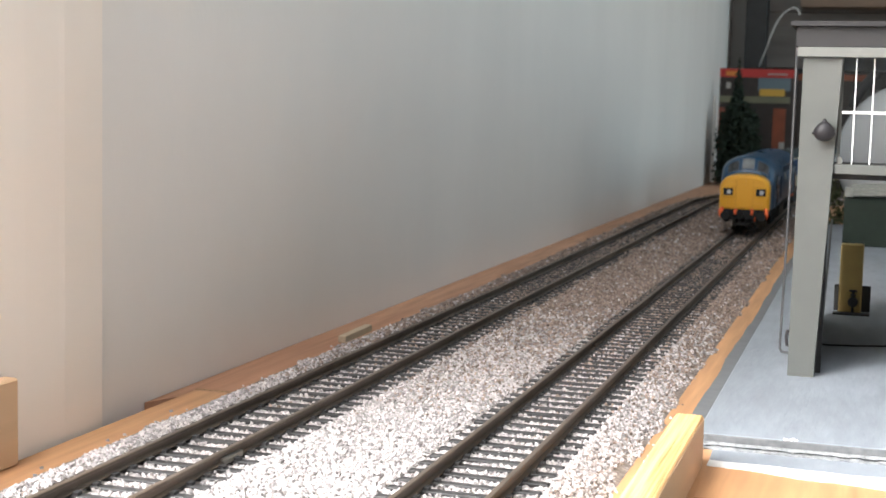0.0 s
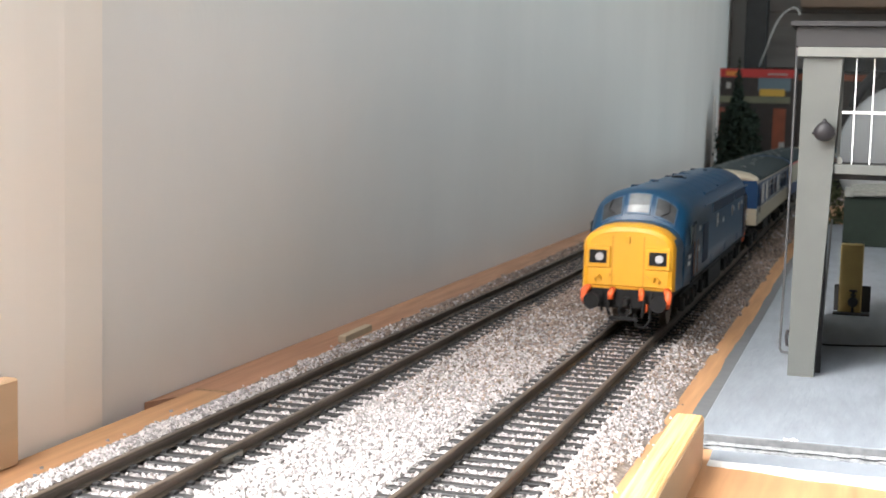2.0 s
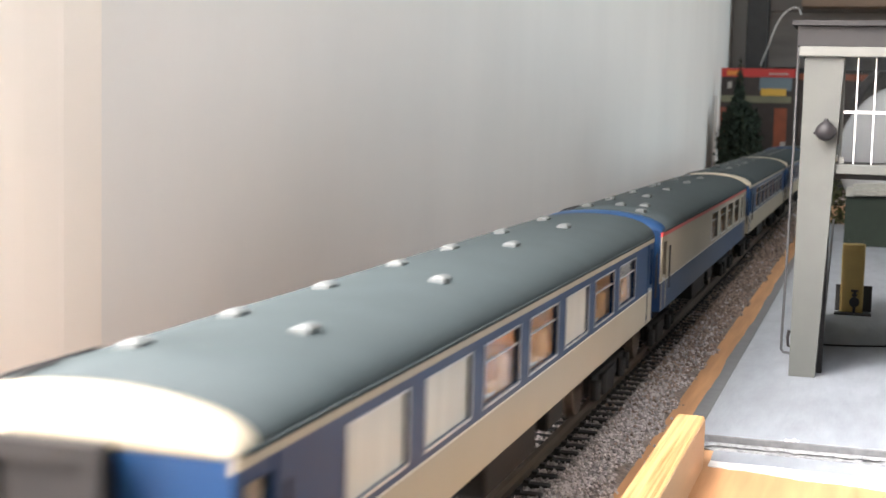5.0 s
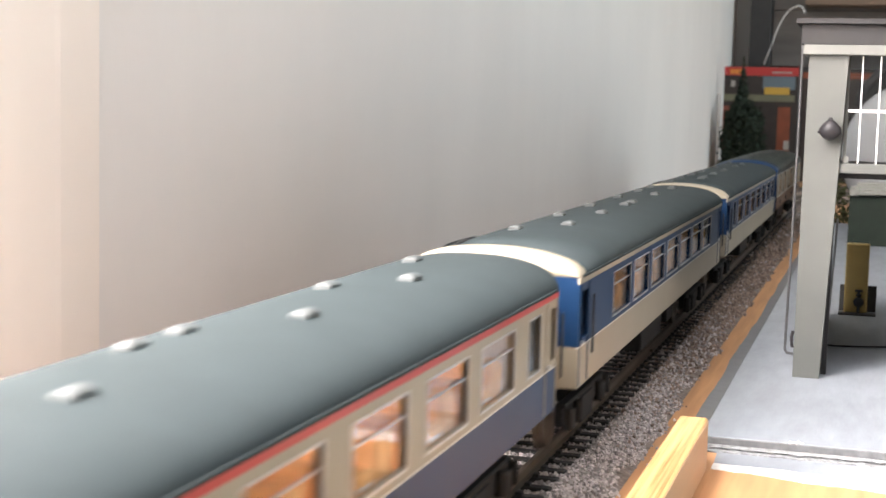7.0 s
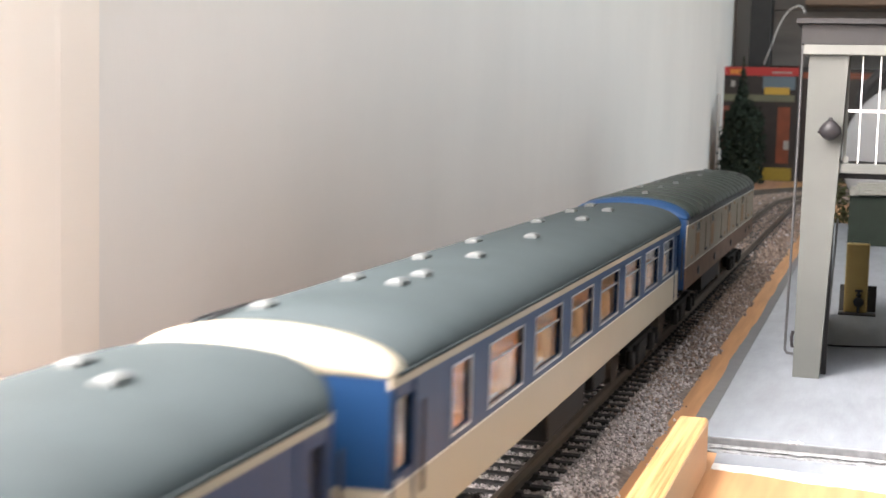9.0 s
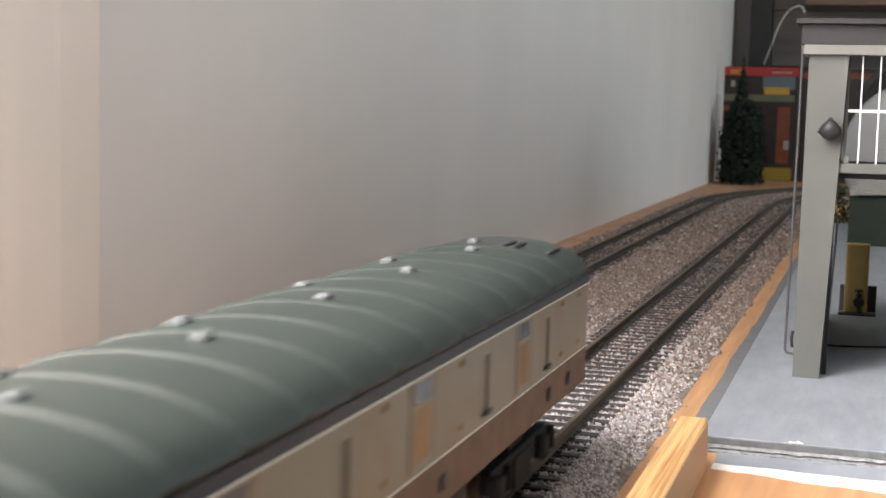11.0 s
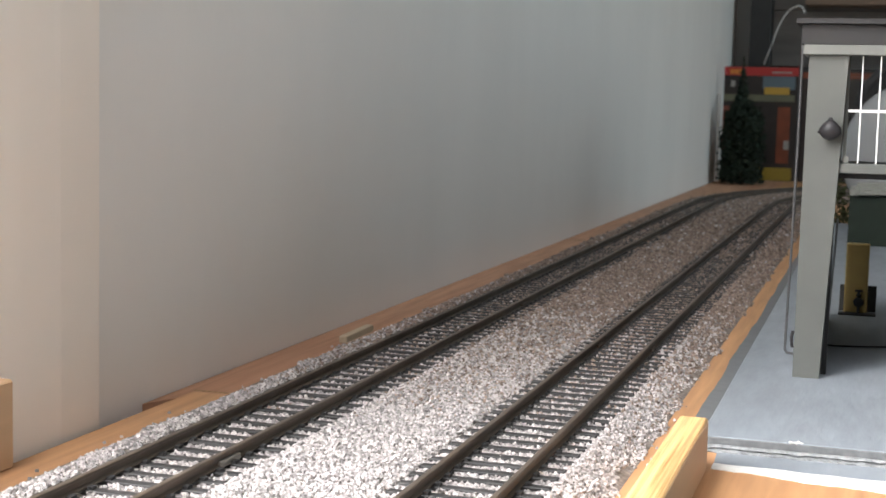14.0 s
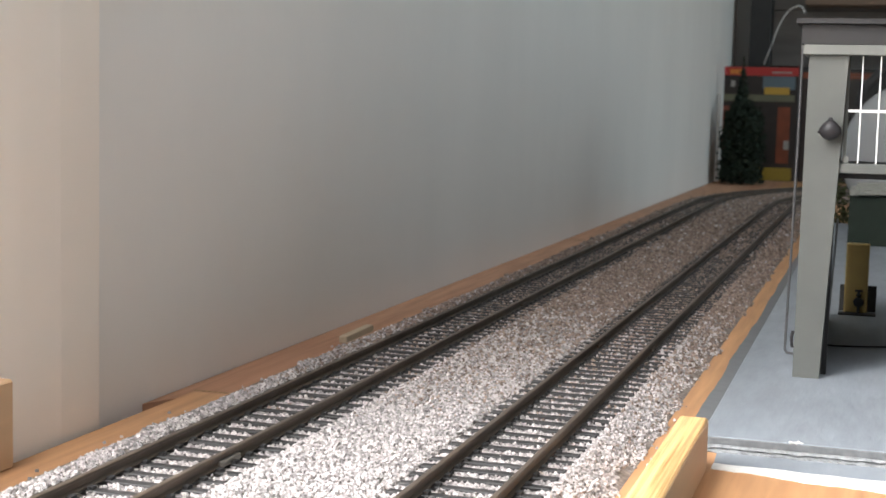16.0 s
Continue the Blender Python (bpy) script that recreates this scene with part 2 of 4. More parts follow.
WALL_X = -103.5
wall_left = structure("wall_west", boxes((WALL_X - 60, WALL_X, 288, 1752, -900, 1000)), WALL, "smooth pale grey painted wall beside the railway")
structure("wall_west_near", boxes((-350, -109, -2720, -360, -900, 1000), (-350, -109, -360, 196, -900, 10), (-350, -109, -360, 196, 800, 1000), (-350, WALL_X - 60, 196, 288, -900, 1000)), WALL,
          "pale painted wall round the deep side window")
# the rounded white reveal at the near end of the wall
rev = [(WALL_X - 60, 288), (WALL_X - 60, 196), (-113, 196), (-109, 212), (-104.0, 236), (-101.6, 258), (-100.8, 270), (-100.6, 272), (-100.6, 288)]
structure("wall_pier", plate(rev, -900, 1000), TRIMWHITE, "warm white painted wall pier with a softly rounded edge")
structure("wall_north", boxes((WALL_X - 60, 1200, 1752, 1812, -900, 1000)), ROOMWALL, "plain grey plaster end wall")
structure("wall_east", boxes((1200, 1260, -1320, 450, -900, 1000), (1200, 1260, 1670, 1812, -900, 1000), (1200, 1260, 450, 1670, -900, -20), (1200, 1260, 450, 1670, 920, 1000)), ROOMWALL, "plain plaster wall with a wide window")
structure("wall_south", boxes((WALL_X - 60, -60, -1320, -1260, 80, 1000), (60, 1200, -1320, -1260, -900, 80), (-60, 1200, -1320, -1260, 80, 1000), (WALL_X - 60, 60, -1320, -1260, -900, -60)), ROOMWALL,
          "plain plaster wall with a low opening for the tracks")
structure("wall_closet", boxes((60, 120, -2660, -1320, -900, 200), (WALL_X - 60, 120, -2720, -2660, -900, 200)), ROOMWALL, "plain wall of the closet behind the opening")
structure("ceiling_closet", boxes((WALL_X - 60, 120, -2720, -1320, 200, 240)), CEIL, "plain closet ceiling")
structure("floor", boxes((WALL_X - 60, 1260, -2720, 1812, -960, -900)), CARPET, "dark brown carpeted floor")
structure("ceiling", boxes((WALL_X - 60, 1260, 60, 1812, 1000, 1060), (WALL_X - 60, 1260, -1320, -720, 1000, 1060), (WALL_X - 60, -103, -720, 60, 1000, 1060), (203, 1260, -720, 60, 1000, 1060)),
          CEIL, "white painted low ceiling with a roof window")


def window(name, x0, x1, y0, y1, z0, z1):
    """A white casement in an opening; the thin side is its depth."""
    w = tagged(new(name), "white framed window letting in daylight", kind="structure")
    if x1 - x0 < y1 - y0:
        b = 30
        rows = [(x0, x1, y0, y1, z0, z0 + b), (x0, x1, y0, y1, z1 - b, z1), (x0, x1, y0, y0 + b, z0 + b, z1 - b), (x0, x1, y1 - b, y1, z0 + b, z1 - b)]
        pane = (x0 + 12, x0 + 16, y0 + b, y1 - b, z0 + b, z1 - b)
    else:
        b = 30
        rows = [(x0, x1, y0, y1, z0, z0 + b), (x0, x1, y0, y1, z1 - b, z1), (x0, x0 + b, y0, y1, z0 + b, z1 - b), (x1 - b, x1, y0, y1, z0 + b, z1 - b)]
        pane = (x0 + b, x1 - b, y0 + 12, y0 + 16, z0 + b, z1 - b)
    part("window_frame", boxes(*rows), TRIMWHITE, w)
    p = part("pane", boxes(pane), CLEAR, w)
    p.visible_shadow = False


window("window_1", 1210, 1240, 450, 1670, -20, 920)
window("window_3", -345, -315, -360, 196, 10, 800)
rw = tagged(new("window_2"), "white framed roof window letting in daylight", kind="structure")
part("window_frame", boxes((-103, 203, -720, -690, 1010, 1050), (-103, 203, 30, 60, 1010, 1050), (-103, -73, -690, 30, 1010, 1050), (173, 203, -690, 30, 1010, 1050)), TRIMWHITE, rw)
rp = part("pane", boxes((-73, 173, -690, 30, 1025, 1029)), CLEAR, rw)
rp.visible_shadow = False

# ---- baseboards ----
FRONT = BOARD_Z
structure("baseboard", boxes((-98.8, 41.5, -2650, 332, FRONT - 18, FRONT)), PLY, "orange-brown pine board under the tracks")
back = [(WALL_X + 0.3, 313), (-98.9, 323), (-98.9, 332), (-30, 332), (-30, 1745), (WALL_X + 0.3, 1745)]
structure("baseboard_far", plate(back, FRONT - 18, FRONT + 0.0), PLYRED, "red-brown board running along the wall")
structure("baseboard_middle", boxes((-29.9, 41.5, 332.1, 1745, FRONT - 18, FRONT)), PLY, "orange-brown pine board beside the card base")
structure("baseboard_side", boxes((41.5, 1500, 278, 1745, FRONT - 18, FRONT - 0.05)), PLY, "orange-brown pine board beside the tracks")
structure("baseboard_edge", boxes((41.6, 1500, 276.2, 278, FRONT - 18, FRONT - 0.3)), CHIP, "rough brown sawn edge of the board")
for i, (yy, xa, xb) in enumerate(((811, -103, -84), (333, -99, -86))):
    structure("board_joint", boxes((xa, xb, yy, yy + 0.9, FRONT, FRONT + 0.12)), CHIP, "dark joint between two boards")
structure("board_end", boxes((WALL_X + 0.2, -99.0, 300, 331.8, FRONT - 18, FRONT - 2.5)), mat("red_brown_wood", (0.24, 0.09, 0.05), 0.7, vary=0.3, grain=3, bump=0.3), "dark red-brown end of a lower board")
# grey paint that ran over the wooden board beside the card base
random.seed(5)
edge = [(31.6 + 0.9 * noise.noise((y * 0.03, 1.3, 0)) + 0.35 * noise.noise((y * 0.13, 4, 0)), y) for y in range(322, 1000, 6)]
structure("paint_strip", plate(edge + [(41, 994), (41, 322)], FRONT, FRONT + 0.25), GREYDARK, "darker grey paint strip on the wooden board")
edge = [(x, 304.5 - (x - 42) * 0.17 + 1.3 * noise.noise((x * 0.09, 7, 0)) + 0.8 * noise.noise((x * 0.4, 9, 0))) for x in range(41, 110)]
edge = [(x, max(y, 296)) for x, y in edge]
top = [(x, 309.5 - (x - 42) * 0.05 + 0.9 * noise.noise((x * 0.12, 17, 0))) for x in range(109, 40, -1)]
structure("paint_smear", plate(top + edge, FRONT - 0.05, FRONT + 0.2), WHITEPAINT, "white paint smeared on the board")
structure("paint_margin", plate([(109, 321), (40.6, 321)] + [(x, y + 0.15) for x, y in reversed(top)], FRONT - 0.05, FRONT + 0.12), GREYPAINT, "pale blue-grey paint margin on the board")
slab = tagged(new("card_base"), "pale blue-grey painted card base under the building", "card base")
part("top_sheet", boxes((36.5, 420, 322.0, 1000, -4.6, -3.0), bevel=0.3), GREYPAINT, slab)
# thin strip that makes the sheet's front edge a darker grey than its top
part("sheet_edge", boxes((36.6, 420, 321.55, 322.1, -4.7, -3.12), bevel=0.1), mat("grey_card_edge", (0.15, 0.157, 0.163), 0.85, vary=0.25, grain=2.5, bump=0.5, bump_size=1.2), slab, "darker grey front edge of the sheet")
rings = []
for k in range(420):
    x = 36.9 + k * 0.5
    n1, n2, n3 = (noise.noise((x * 0.35, q, 0)) + 0.5 * noise.noise((x * 1.3, q + 5, 0)) for q in (2.0, 8.0, 14.0))
    rings.append([(x, 330, -4.62), (x, 322.2, -4.62), (x, 320.9 + n1 * 0.5, -4.75 + n2 * 0.12), (x, 320.3 + n2 * 0.7, -5.2 + n1 * 0.2), (x, 321.0 + n3 * 0.4, -5.5 + n2 * 0.1), (x, 319.8 + n1 * 0.6, -5.85 + n3 * 0.15), (x, 319.7 + n3 * 0.5, FRONT), (x, 330, FRONT)])
part("torn_edge", loft(rings), CARDEDGE, slab, "rough torn grey edge of the card")
part("core", boxes((36.8, 420, 330, 1000, FRONT, -4.62)), CARDEDGE, slab)
bm = bmesh.new()
for k in range(5):
    cyl(bm, (58 + random.uniform(-1.6, 1.6), 322.3 + random.uniform(-0.6, 1.2), -3.05), (58 + random.uniform(-1, 1), 322.5, -2.93), random.uniform(0.25, 0.6), 5, 0.15)
part("white_chip", bm, WHITEPAINT, slab, "white chip in the paint")

# battens
b1 = thing("wooden_batten", "sawn pale pine batten with bright grain standing beside the track", "wood batten")
part("batten", boxes((33.8, 39.9, 120, 304.5, -40, 5.0), bevel=0.35), PINE, b1)
b1e = part("side_face", boxes((39.9, 40.1, 120.6, 304, -39.5, 4.4)), PINEEND, b1)
b2 = thing("wooden_block", "short pale pine block standing against the wall", "wood block")
part("block", boxes((-100.4, -96.6, 190, 248, FRONT, 12.5), bevel=0.5), PINEEND, b2)
st = thing("wooden_stick", "small pale offcut of wood lying on the board", "wood stick")
part("stick", boxes((-1.4, 1.4, 0, 27, 0, 2.3), bevel=0.25), PALEPINE, st)
st.matrix_basis = pose(-0.0903, 0.4195, FRONT * MM, 0, 0, 1.5)

# ---- ballast ----
TRACKS = (0.0, -60.1)


def bed_z(x):
    if x < -79:
        return max(BOARD_Z, -3.1 - (-79 - x) * 0.40)
    if x > 16.5:
        return max(BOARD_Z, -3.1 - (x - 16.5) * 0.40)
    d = min(abs(x - TRACKS[0]), abs(x - TRACKS[1]))
    return -3.6 if d < 15 else -3.1 + 0.5 * min(1.0, (d - 15) / 4)


xs = [-88.5, -86, -83, -79, -75.5, -74, -60, -46, -44.5, -40, -30, -20, -15.6, -14, 0, 14, 15.6, 16.5, 19, 22, 25.5]
rings = []
for s in [-2550, -1500, -600] + list(range(0, 1140, 60)) + list(range(1140, 2500, 40)):
    top = [along(s, x, bed_z(x)) for x in xs]
    low = [along(s, x, BOARD_Z + 0.02) for x in reversed(xs)]
    rings.append([tuple(p) for p in top + low])
tagged(obj("ballast_bed", loft(rings), BED), "grey stone ballast bed under both tracks", "ballast", kind="stuff")

rng = np.random.default_rng(3)
PITCH = 6.9


def stones(s0, s1, step, size):
    """Loose chips on the bed between s0 and s1."""
    ny, nx = int((s1 - s0) / step), int(117 / step)
    gs, gx = np.meshgrid(np.arange(ny) * step + s0, np.arange(nx) * step - 89.5)
    n = gs.size
    gs, gx = gs.ravel() + rng.normal(0, step * 0.4, n), gx.ravel() + rng.normal(0, step * 0.4, n)
    ragged = 1.2 * np.sin(gs * 0.21) + 0.8 * np.sin(gs * 0.057 + 1)
    keep = (gx > -85.6 + 2.0 * ragged) & (gx < 25.0 + ragged)
    for c in TRACKS:
        d = np.abs(gx - c)
        keep &= ~(np.abs(d - 8.25) < 1.3 + size * 0.3)
        on = (np.abs((gs % PITCH) - 1.2) < 1.45) & (d < 14.8)
        keep &= ~(on & (rng.random(n) < 0.9))
    gs, gx = gs[keep], gx[keep]
    n = gs.size
    z = np.array([bed_z(x) for x in gx]) + rng.normal(0.15, 0.28, n) * size
    if s0 < 200:
        m = 70
        sx = np.concatenate([-86.5 - rng.exponential(2.2, m // 2), 24.5 + rng.exponential(1.2, m // 2)])
        gx, gs = np.concatenate([gx, sx]), np.concatenate([gs, rng.uniform(215, 430, m)])
        z = np.concatenate([z, np.full(m, BOARD_Z + 0.25)])
        n = gs.size
    nearest = np.min(np.abs(gx[:, None] - np.array(TRACKS)), axis=1)
    z = np.where(nearest < 14.8, np.minimum(z, -2.9), z)
    base = np.array([(x, y, w) for x in (-1, 1) for y in (-1, 1) for w in (-1, 1)], float) / 3 ** 0.5
    tri = np.array([(0, 1, 3, 2), (4, 6, 7, 5), (0, 4, 5, 1), (2, 3, 7, 6), (0, 2, 6, 4), (1, 5, 7, 3)])
    q = rng.normal(size=(n, 4))
    q /= np.linalg.norm(q, axis=1)[:, None]
    w, a, b, c = q.T
    rot = np.stack([np.stack([1 - 2 * (b * b + c * c), 2 * (a * b - c * w), 2 * (a * c + b * w)], -1),
                    np.stack([2 * (a * b + c * w), 1 - 2 * (a * a + c * c), 2 * (b * c - a * w)], -1),
                    np.stack([2 * (a * c - b * w), 2 * (b * c + a * w), 1 - 2 * (a * a + b * b)], -1)], 1)
    size3 = size * 0.55 * rng.uniform(0.65, 1.35, (n, 1, 1)) * rng.uniform(0.7, 1.3, (n, 8, 1)) * rng.uniform(0.75, 1.2, (n, 1, 3))
    v = np.einsum("nij,nkj->nki", rot, base[None] * size3)
    pos = np.stack([gx, gs, z], -1)
    far = gs > BEND_Y
    if far.any():
        pos[far] = [along(s, x, h) for s, x, h in zip(gs[far], gx[far], z[far])]
    v += pos[:, None]
    f = tri[None] + (np.arange(n) * 8)[:, None, None]
    me = bpy.data.meshes.new("ballast")
    me.from_pydata((v.reshape(-1, 3) * MM).tolist(), [], f.reshape(-1, 4).tolist())
    me.materials.append(STONE)
    me.materials.append(STONEBROWN)
    # the share of darker brown chips rises with distance beyond 300 mm
    brown_chip = (rng.random(n) < np.clip((gs - 300) / 260, 0.0, 0.92)).astype(np.int32)
    me.polygons.foreach_set("material_index", np.repeat(brown_chip, 6))
    return tagged(new("ballast", me), "loose pale grey and brown ballast stones", "ballast", kind="stuff")


stones(185, 400, 0.62, 0.84)
stones(400, 720, 0.86, 1.0)
stones(720, 1560, 1.5, 1.5)

# ---- tracks ----
PROFILE = [(-1.05, -2.55), (1.05, -2.55), (1.05, -2.25), (0.3, -1.95), (0.3, -0.85), (0.62, -0.65), (0.62, -0.12), (0.42, 0), (-0.42, 0), (-0.62, -0.12), (-0.62, -0.65), (-0.3, -0.85), (-0.3, -1.95), (-1.05, -2.25)]
STATIONS = [-2550.0, -800, -100] + [float(s) for s in range(100, 1140, 104)] + [1140.0 + 30 * k for k in range(46)]


def sleeper_mesh():
    bm = boxes((-14.6, 14.6, -1.25, 1.25, -4.6, -2.62), bevel=0.22)
    for sx in (-1, 1):
        for d in (-1.75, 1.75):
            x = sx * 8.25 + d
            box(bm, x - 0.55, x + 0.55, -0.9, 0.9, -2.7, -2.0)
    bmesh.ops.scale(bm, vec=(MM, MM, MM), verts=bm.verts)
    me = bpy.data.meshes.new("sleeper")
    bm.to_mesh(me)
    bm.free()
    me.materials.append(SLEEPER)
    return me


def track(off, label):
    t = thing("railway_track", label, "railway track", "tracks on the baseboard")
    for side in (-8.25, 8.25):
        rings = [[tuple(along(s, off + side + px, pz)) for px, pz in PROFILE] for s in STATIONS]
        part("rail", loft(rings), RAIL, t, "dull brown weathered rail")
    return t


track_main = track(TRACKS[0], "dark weathered track with brown rails, nearer the building")
track_wall = track(TRACKS[1], "dark weathered track with brown rails along the wall")
for tr, off, side, s in ((track_main, 0.0, 8.25, 428), (track_wall, -60.1, 8.25, 256), (track_wall, -60.1, 8.25, 505), (track_main, 0.0, -8.25, 428)):
    bm = boxes((off + side - 1.25, off + side + 1.25, s - 4.5, s + 4.5, -2.75, -1.35), bevel=0.2)
    part("rail_joiner", bm, JOINER if s == 256 else RAIL, tr, "metal rail joiner")


# out of view; added only to keep low east window light off the building
structure("shade_partition", boxes((200, 215, 330, 1000, -2.9, 115)), ROOMWALL, "plain unseen partition added to block low light from the east")

# ---- card building over the slab ----
BY = 405.0
cabin = thing("signal_cabin", "grey-green plastic model cabin on tall posts with a dark roof", "model building")


def taper_post(x0, x1, t0, t1, y0, y1, z0, z1):
    return loft([[(x0, y0, z0), (x1, y0, z0), (x1, y1, z0), (x0, y1, z0)], [(t0, y0, z1), (t1, y0, z1), (t1, y1, z1), (t0, y1, z1)]])


part("post", taper_post(52.1, 59.4, 52.3, 63.0, BY, BY + 6, -3, 87.6), STONEGREY, cabin, "tapered grey-green corner post")
part("post", taper_post(134, 141, 131, 141, BY, BY + 6, -3, 87.6), STONEGREY, cabin)
part("post", taper_post(52.1, 58, 52.3, 58, BY + 112, BY + 118, -3, 87.6), STONEGREY, cabin)
part("post", taper_post(134, 141, 134, 141, BY + 112, BY + 118, -3, 87.6), STONEGREY, cabin)
part("eave_board", boxes((50.7, 143, BY - 1.6, BY + 120, 87.7, 90.5), bevel=0.25), EAVE, cabin, "pale grey eave board")
part("fascia", boxes((50.0, 144, BY - 1.2, BY + 121, 90.5, 96.2), bevel=0.2), ROOFDARK, cabin, "dark grey fascia")
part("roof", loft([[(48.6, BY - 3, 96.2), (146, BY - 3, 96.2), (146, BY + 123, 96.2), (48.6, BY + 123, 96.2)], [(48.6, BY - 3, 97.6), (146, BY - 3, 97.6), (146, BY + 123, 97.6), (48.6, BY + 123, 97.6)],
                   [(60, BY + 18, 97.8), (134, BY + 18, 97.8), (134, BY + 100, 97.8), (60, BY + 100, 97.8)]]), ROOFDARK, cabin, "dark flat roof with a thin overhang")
part("sill_beam", boxes((61.2, 132.5, BY + 1, BY + 6, 55.2, 58.0), bevel=0.2), STONEGREY, cabin, "grey floor beam under the window")
part("floor_deck", boxes((53, 140, BY + 6, BY + 118, 53.6, 55.0)), ROOFDARK, cabin)
part("side_wall", boxes((52.6, 54.2, BY + 6.1, BY + 111.8, 55.2, 87.6)), STONEGREY, cabin)
# unseen lower panel behind the post, added to shade the floor under the cabin
part("side_wall", boxes((52.6, 54.2, BY + 6.1, BY + 111.8, -3, 53.5)), STONEGREY, cabin)
# unseen east wall, added to stop light entering under the cabin from the right
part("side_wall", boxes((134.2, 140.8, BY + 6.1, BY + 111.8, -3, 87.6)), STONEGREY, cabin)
part("brace", boxes((59.4, 61.0, BY + 8, BY + 11, -3, 55)), ROOFDARK, cabin, "dark inner upright")
win = part("window", boxes((62.6, 63.4, BY + 2.2, BY + 3.0, 58.05, 87.6)), STONEGREY, cabin)
for x in (66.7, 71.5, 76.3, 81.1, 86, 90.9, 95.7, 100.5):
    part("glazing_bar", boxes((x - 0.2, x + 0.2, BY + 2.2, BY + 2.6, 58.1, 87.5)), BARWHITE, win, "thin white glazing bar")
part("glazing_bar", boxes((63.4, 131, BY + 2.0, BY + 2.5, 72.15, 72.95)), BARWHITE, win, "white cross bar")
p = part("pane", boxes((63.4, 131, BY + 3.2, BY + 3.5, 58.1, 87.5)), CLEAR, win, "clear plastic pane")
p.visible_shadow = False
part("corner_tab", boxes((62.9, 64.2, BY + 1.9, BY + 2.3, 58.2, 59.9)), EAVE, win)
# wall lamp on the post: a small dark bowl on a bracket
lampm = bmesh.new()
bmesh.ops.create_uvsphere(lampm, u_segments=16, v_segments=8, radius=3.0, matrix=Matrix.Translation((59.0, BY - 2.6, 67.2)) @ Matrix.Diagonal((1, 0.8, 0.95, 1)))
for v in lampm.verts:
    if v.co.z > 67.4:
        v.co.x = 59.0 + (v.co.x - 59.0) * (1.0 - (v.co.z - 67.4) * 0.12)
cyl(lampm, (59.0, BY - 2.6, 69.4), (59.0, BY - 2.6, 70.6), 0.9, 10, 0.5)
cyl(lampm, (55.7, BY - 2.6, 66.5), (62.0, BY - 2.6, 66.5), 0.35, 8)
lamp_part = part("wall_lamp", lampm, LAMPDARK, cabin, "dark iron wall lamp", True)
part("lamp_arm", cylinder((59, BY - 1.5, 67.5), (61.8, BY + 0.5, 68), 0.4, 8), LAMPDARK, lamp_part)
# wire drain pipe that stands off the corner
pts = [(49.1, BY + 25, 94), (49.0, BY + 25, 60), (48.7, BY + 25, 30), (48.3, BY + 25, 4), (48.3, BY + 25, 0.6), (48.9, BY + 25, -0.3), (51, BY + 24, -0.4), (53.5, BY + 22, -0.4)]
part("drain_pipe", tube(pts, 0.42, 8), PIPE, cabin, "thin grey wire drain pipe")
part("hook", tube([(51.3, BY + 8, 9.0), (50.9, BY + 8, 7), (51.2, BY + 8, 4.4), (52.0, BY + 8, 4.4)], 0.5, 6), LAMPDARK, cabin)
# white rounded appliance that shows through the cabin's window
dome = bmesh.new()
bmesh.ops.create_uvsphere(dome, u_segments=32, v_segments=20, radius=1, matrix=Matrix.Translation((92, 955, 46)) @ Matrix.Diagonal((44, 30, 47, 1)))
for v in dome.verts:
    v.co.z = max(v.co.z, -3.0)
cover = thing("white_cover", "shiny white rounded plastic cover with a dark handle", "plastic cover")
part("shell", dome, mat("white_plastic", (0.50, 0.51, 0.52), 0.25, vary=0.05, grain=10), cover, "", True)
part("handle", tube([(92 + 36 * math.cos(a), 955, 70 + 36 * math.sin(a)) for a in (math.pi * k / 16 for k in range(1, 16))], 3.2, 8), ROOFDARK, cover, "dark curved handle", True)

# things under and behind the cabin
pump = thing("yellow_cabinet", "faded yellow cabinet with a black valve on a dark plate", "cabinet")
part("cabinet_body", boxes((62.4, 70.8, 546, 552, -3, 23.3), bevel=0.4), YELLOWBOX, pump)
bm = boxes((60.6, 74, 540.5, 545.8, -3.0, -2.4))
box(bm, 60.6, 74, 553, 554, -3, 7)
part("plate", bm, ROOFDARK, pump, "dark base plate")
bm = cylinder((67.7, 545.6, -2.4), (67.7, 545.6, 5.8), 0.55, 8)
cyl(bm, (67.7, 544.6, 1.5), (67.7, 546, 1.5), 1.9, 14)
cyl(bm, (66.3, 545.3, 5.8), (69.1, 545.3, 5.8), 0.45, 8)
cyl(bm, (66.7, 545.3, 4.2), (68.7, 545.3, 4.2), 0.45, 8)
part("valve", bm, LAMPDARK, pump, "black stop valve")
part("pin", cylinder((64.5, 548, 23.2), (64.5, 548, 24.6), 0.2, 6), LAMPDARK, pump)
part("pin", cylinder((70.2, 548, 23.2), (70.2, 548, 24.6), 0.2, 6), LAMPDARK, pump)

hut = thing("lineside_hut", "dark green model hut with a grey plank roof", "model hut")
part("wall", boxes((57.2, 99, 835.6, 875, -3, 25.4)), GREENBOX, hut)
for k in range(14):
    part("board", boxes((57 + k * 3.0, 59.8 + k * 3.0, 834.9, 835.6, -3, 25.5)), GREENBOX, hut)
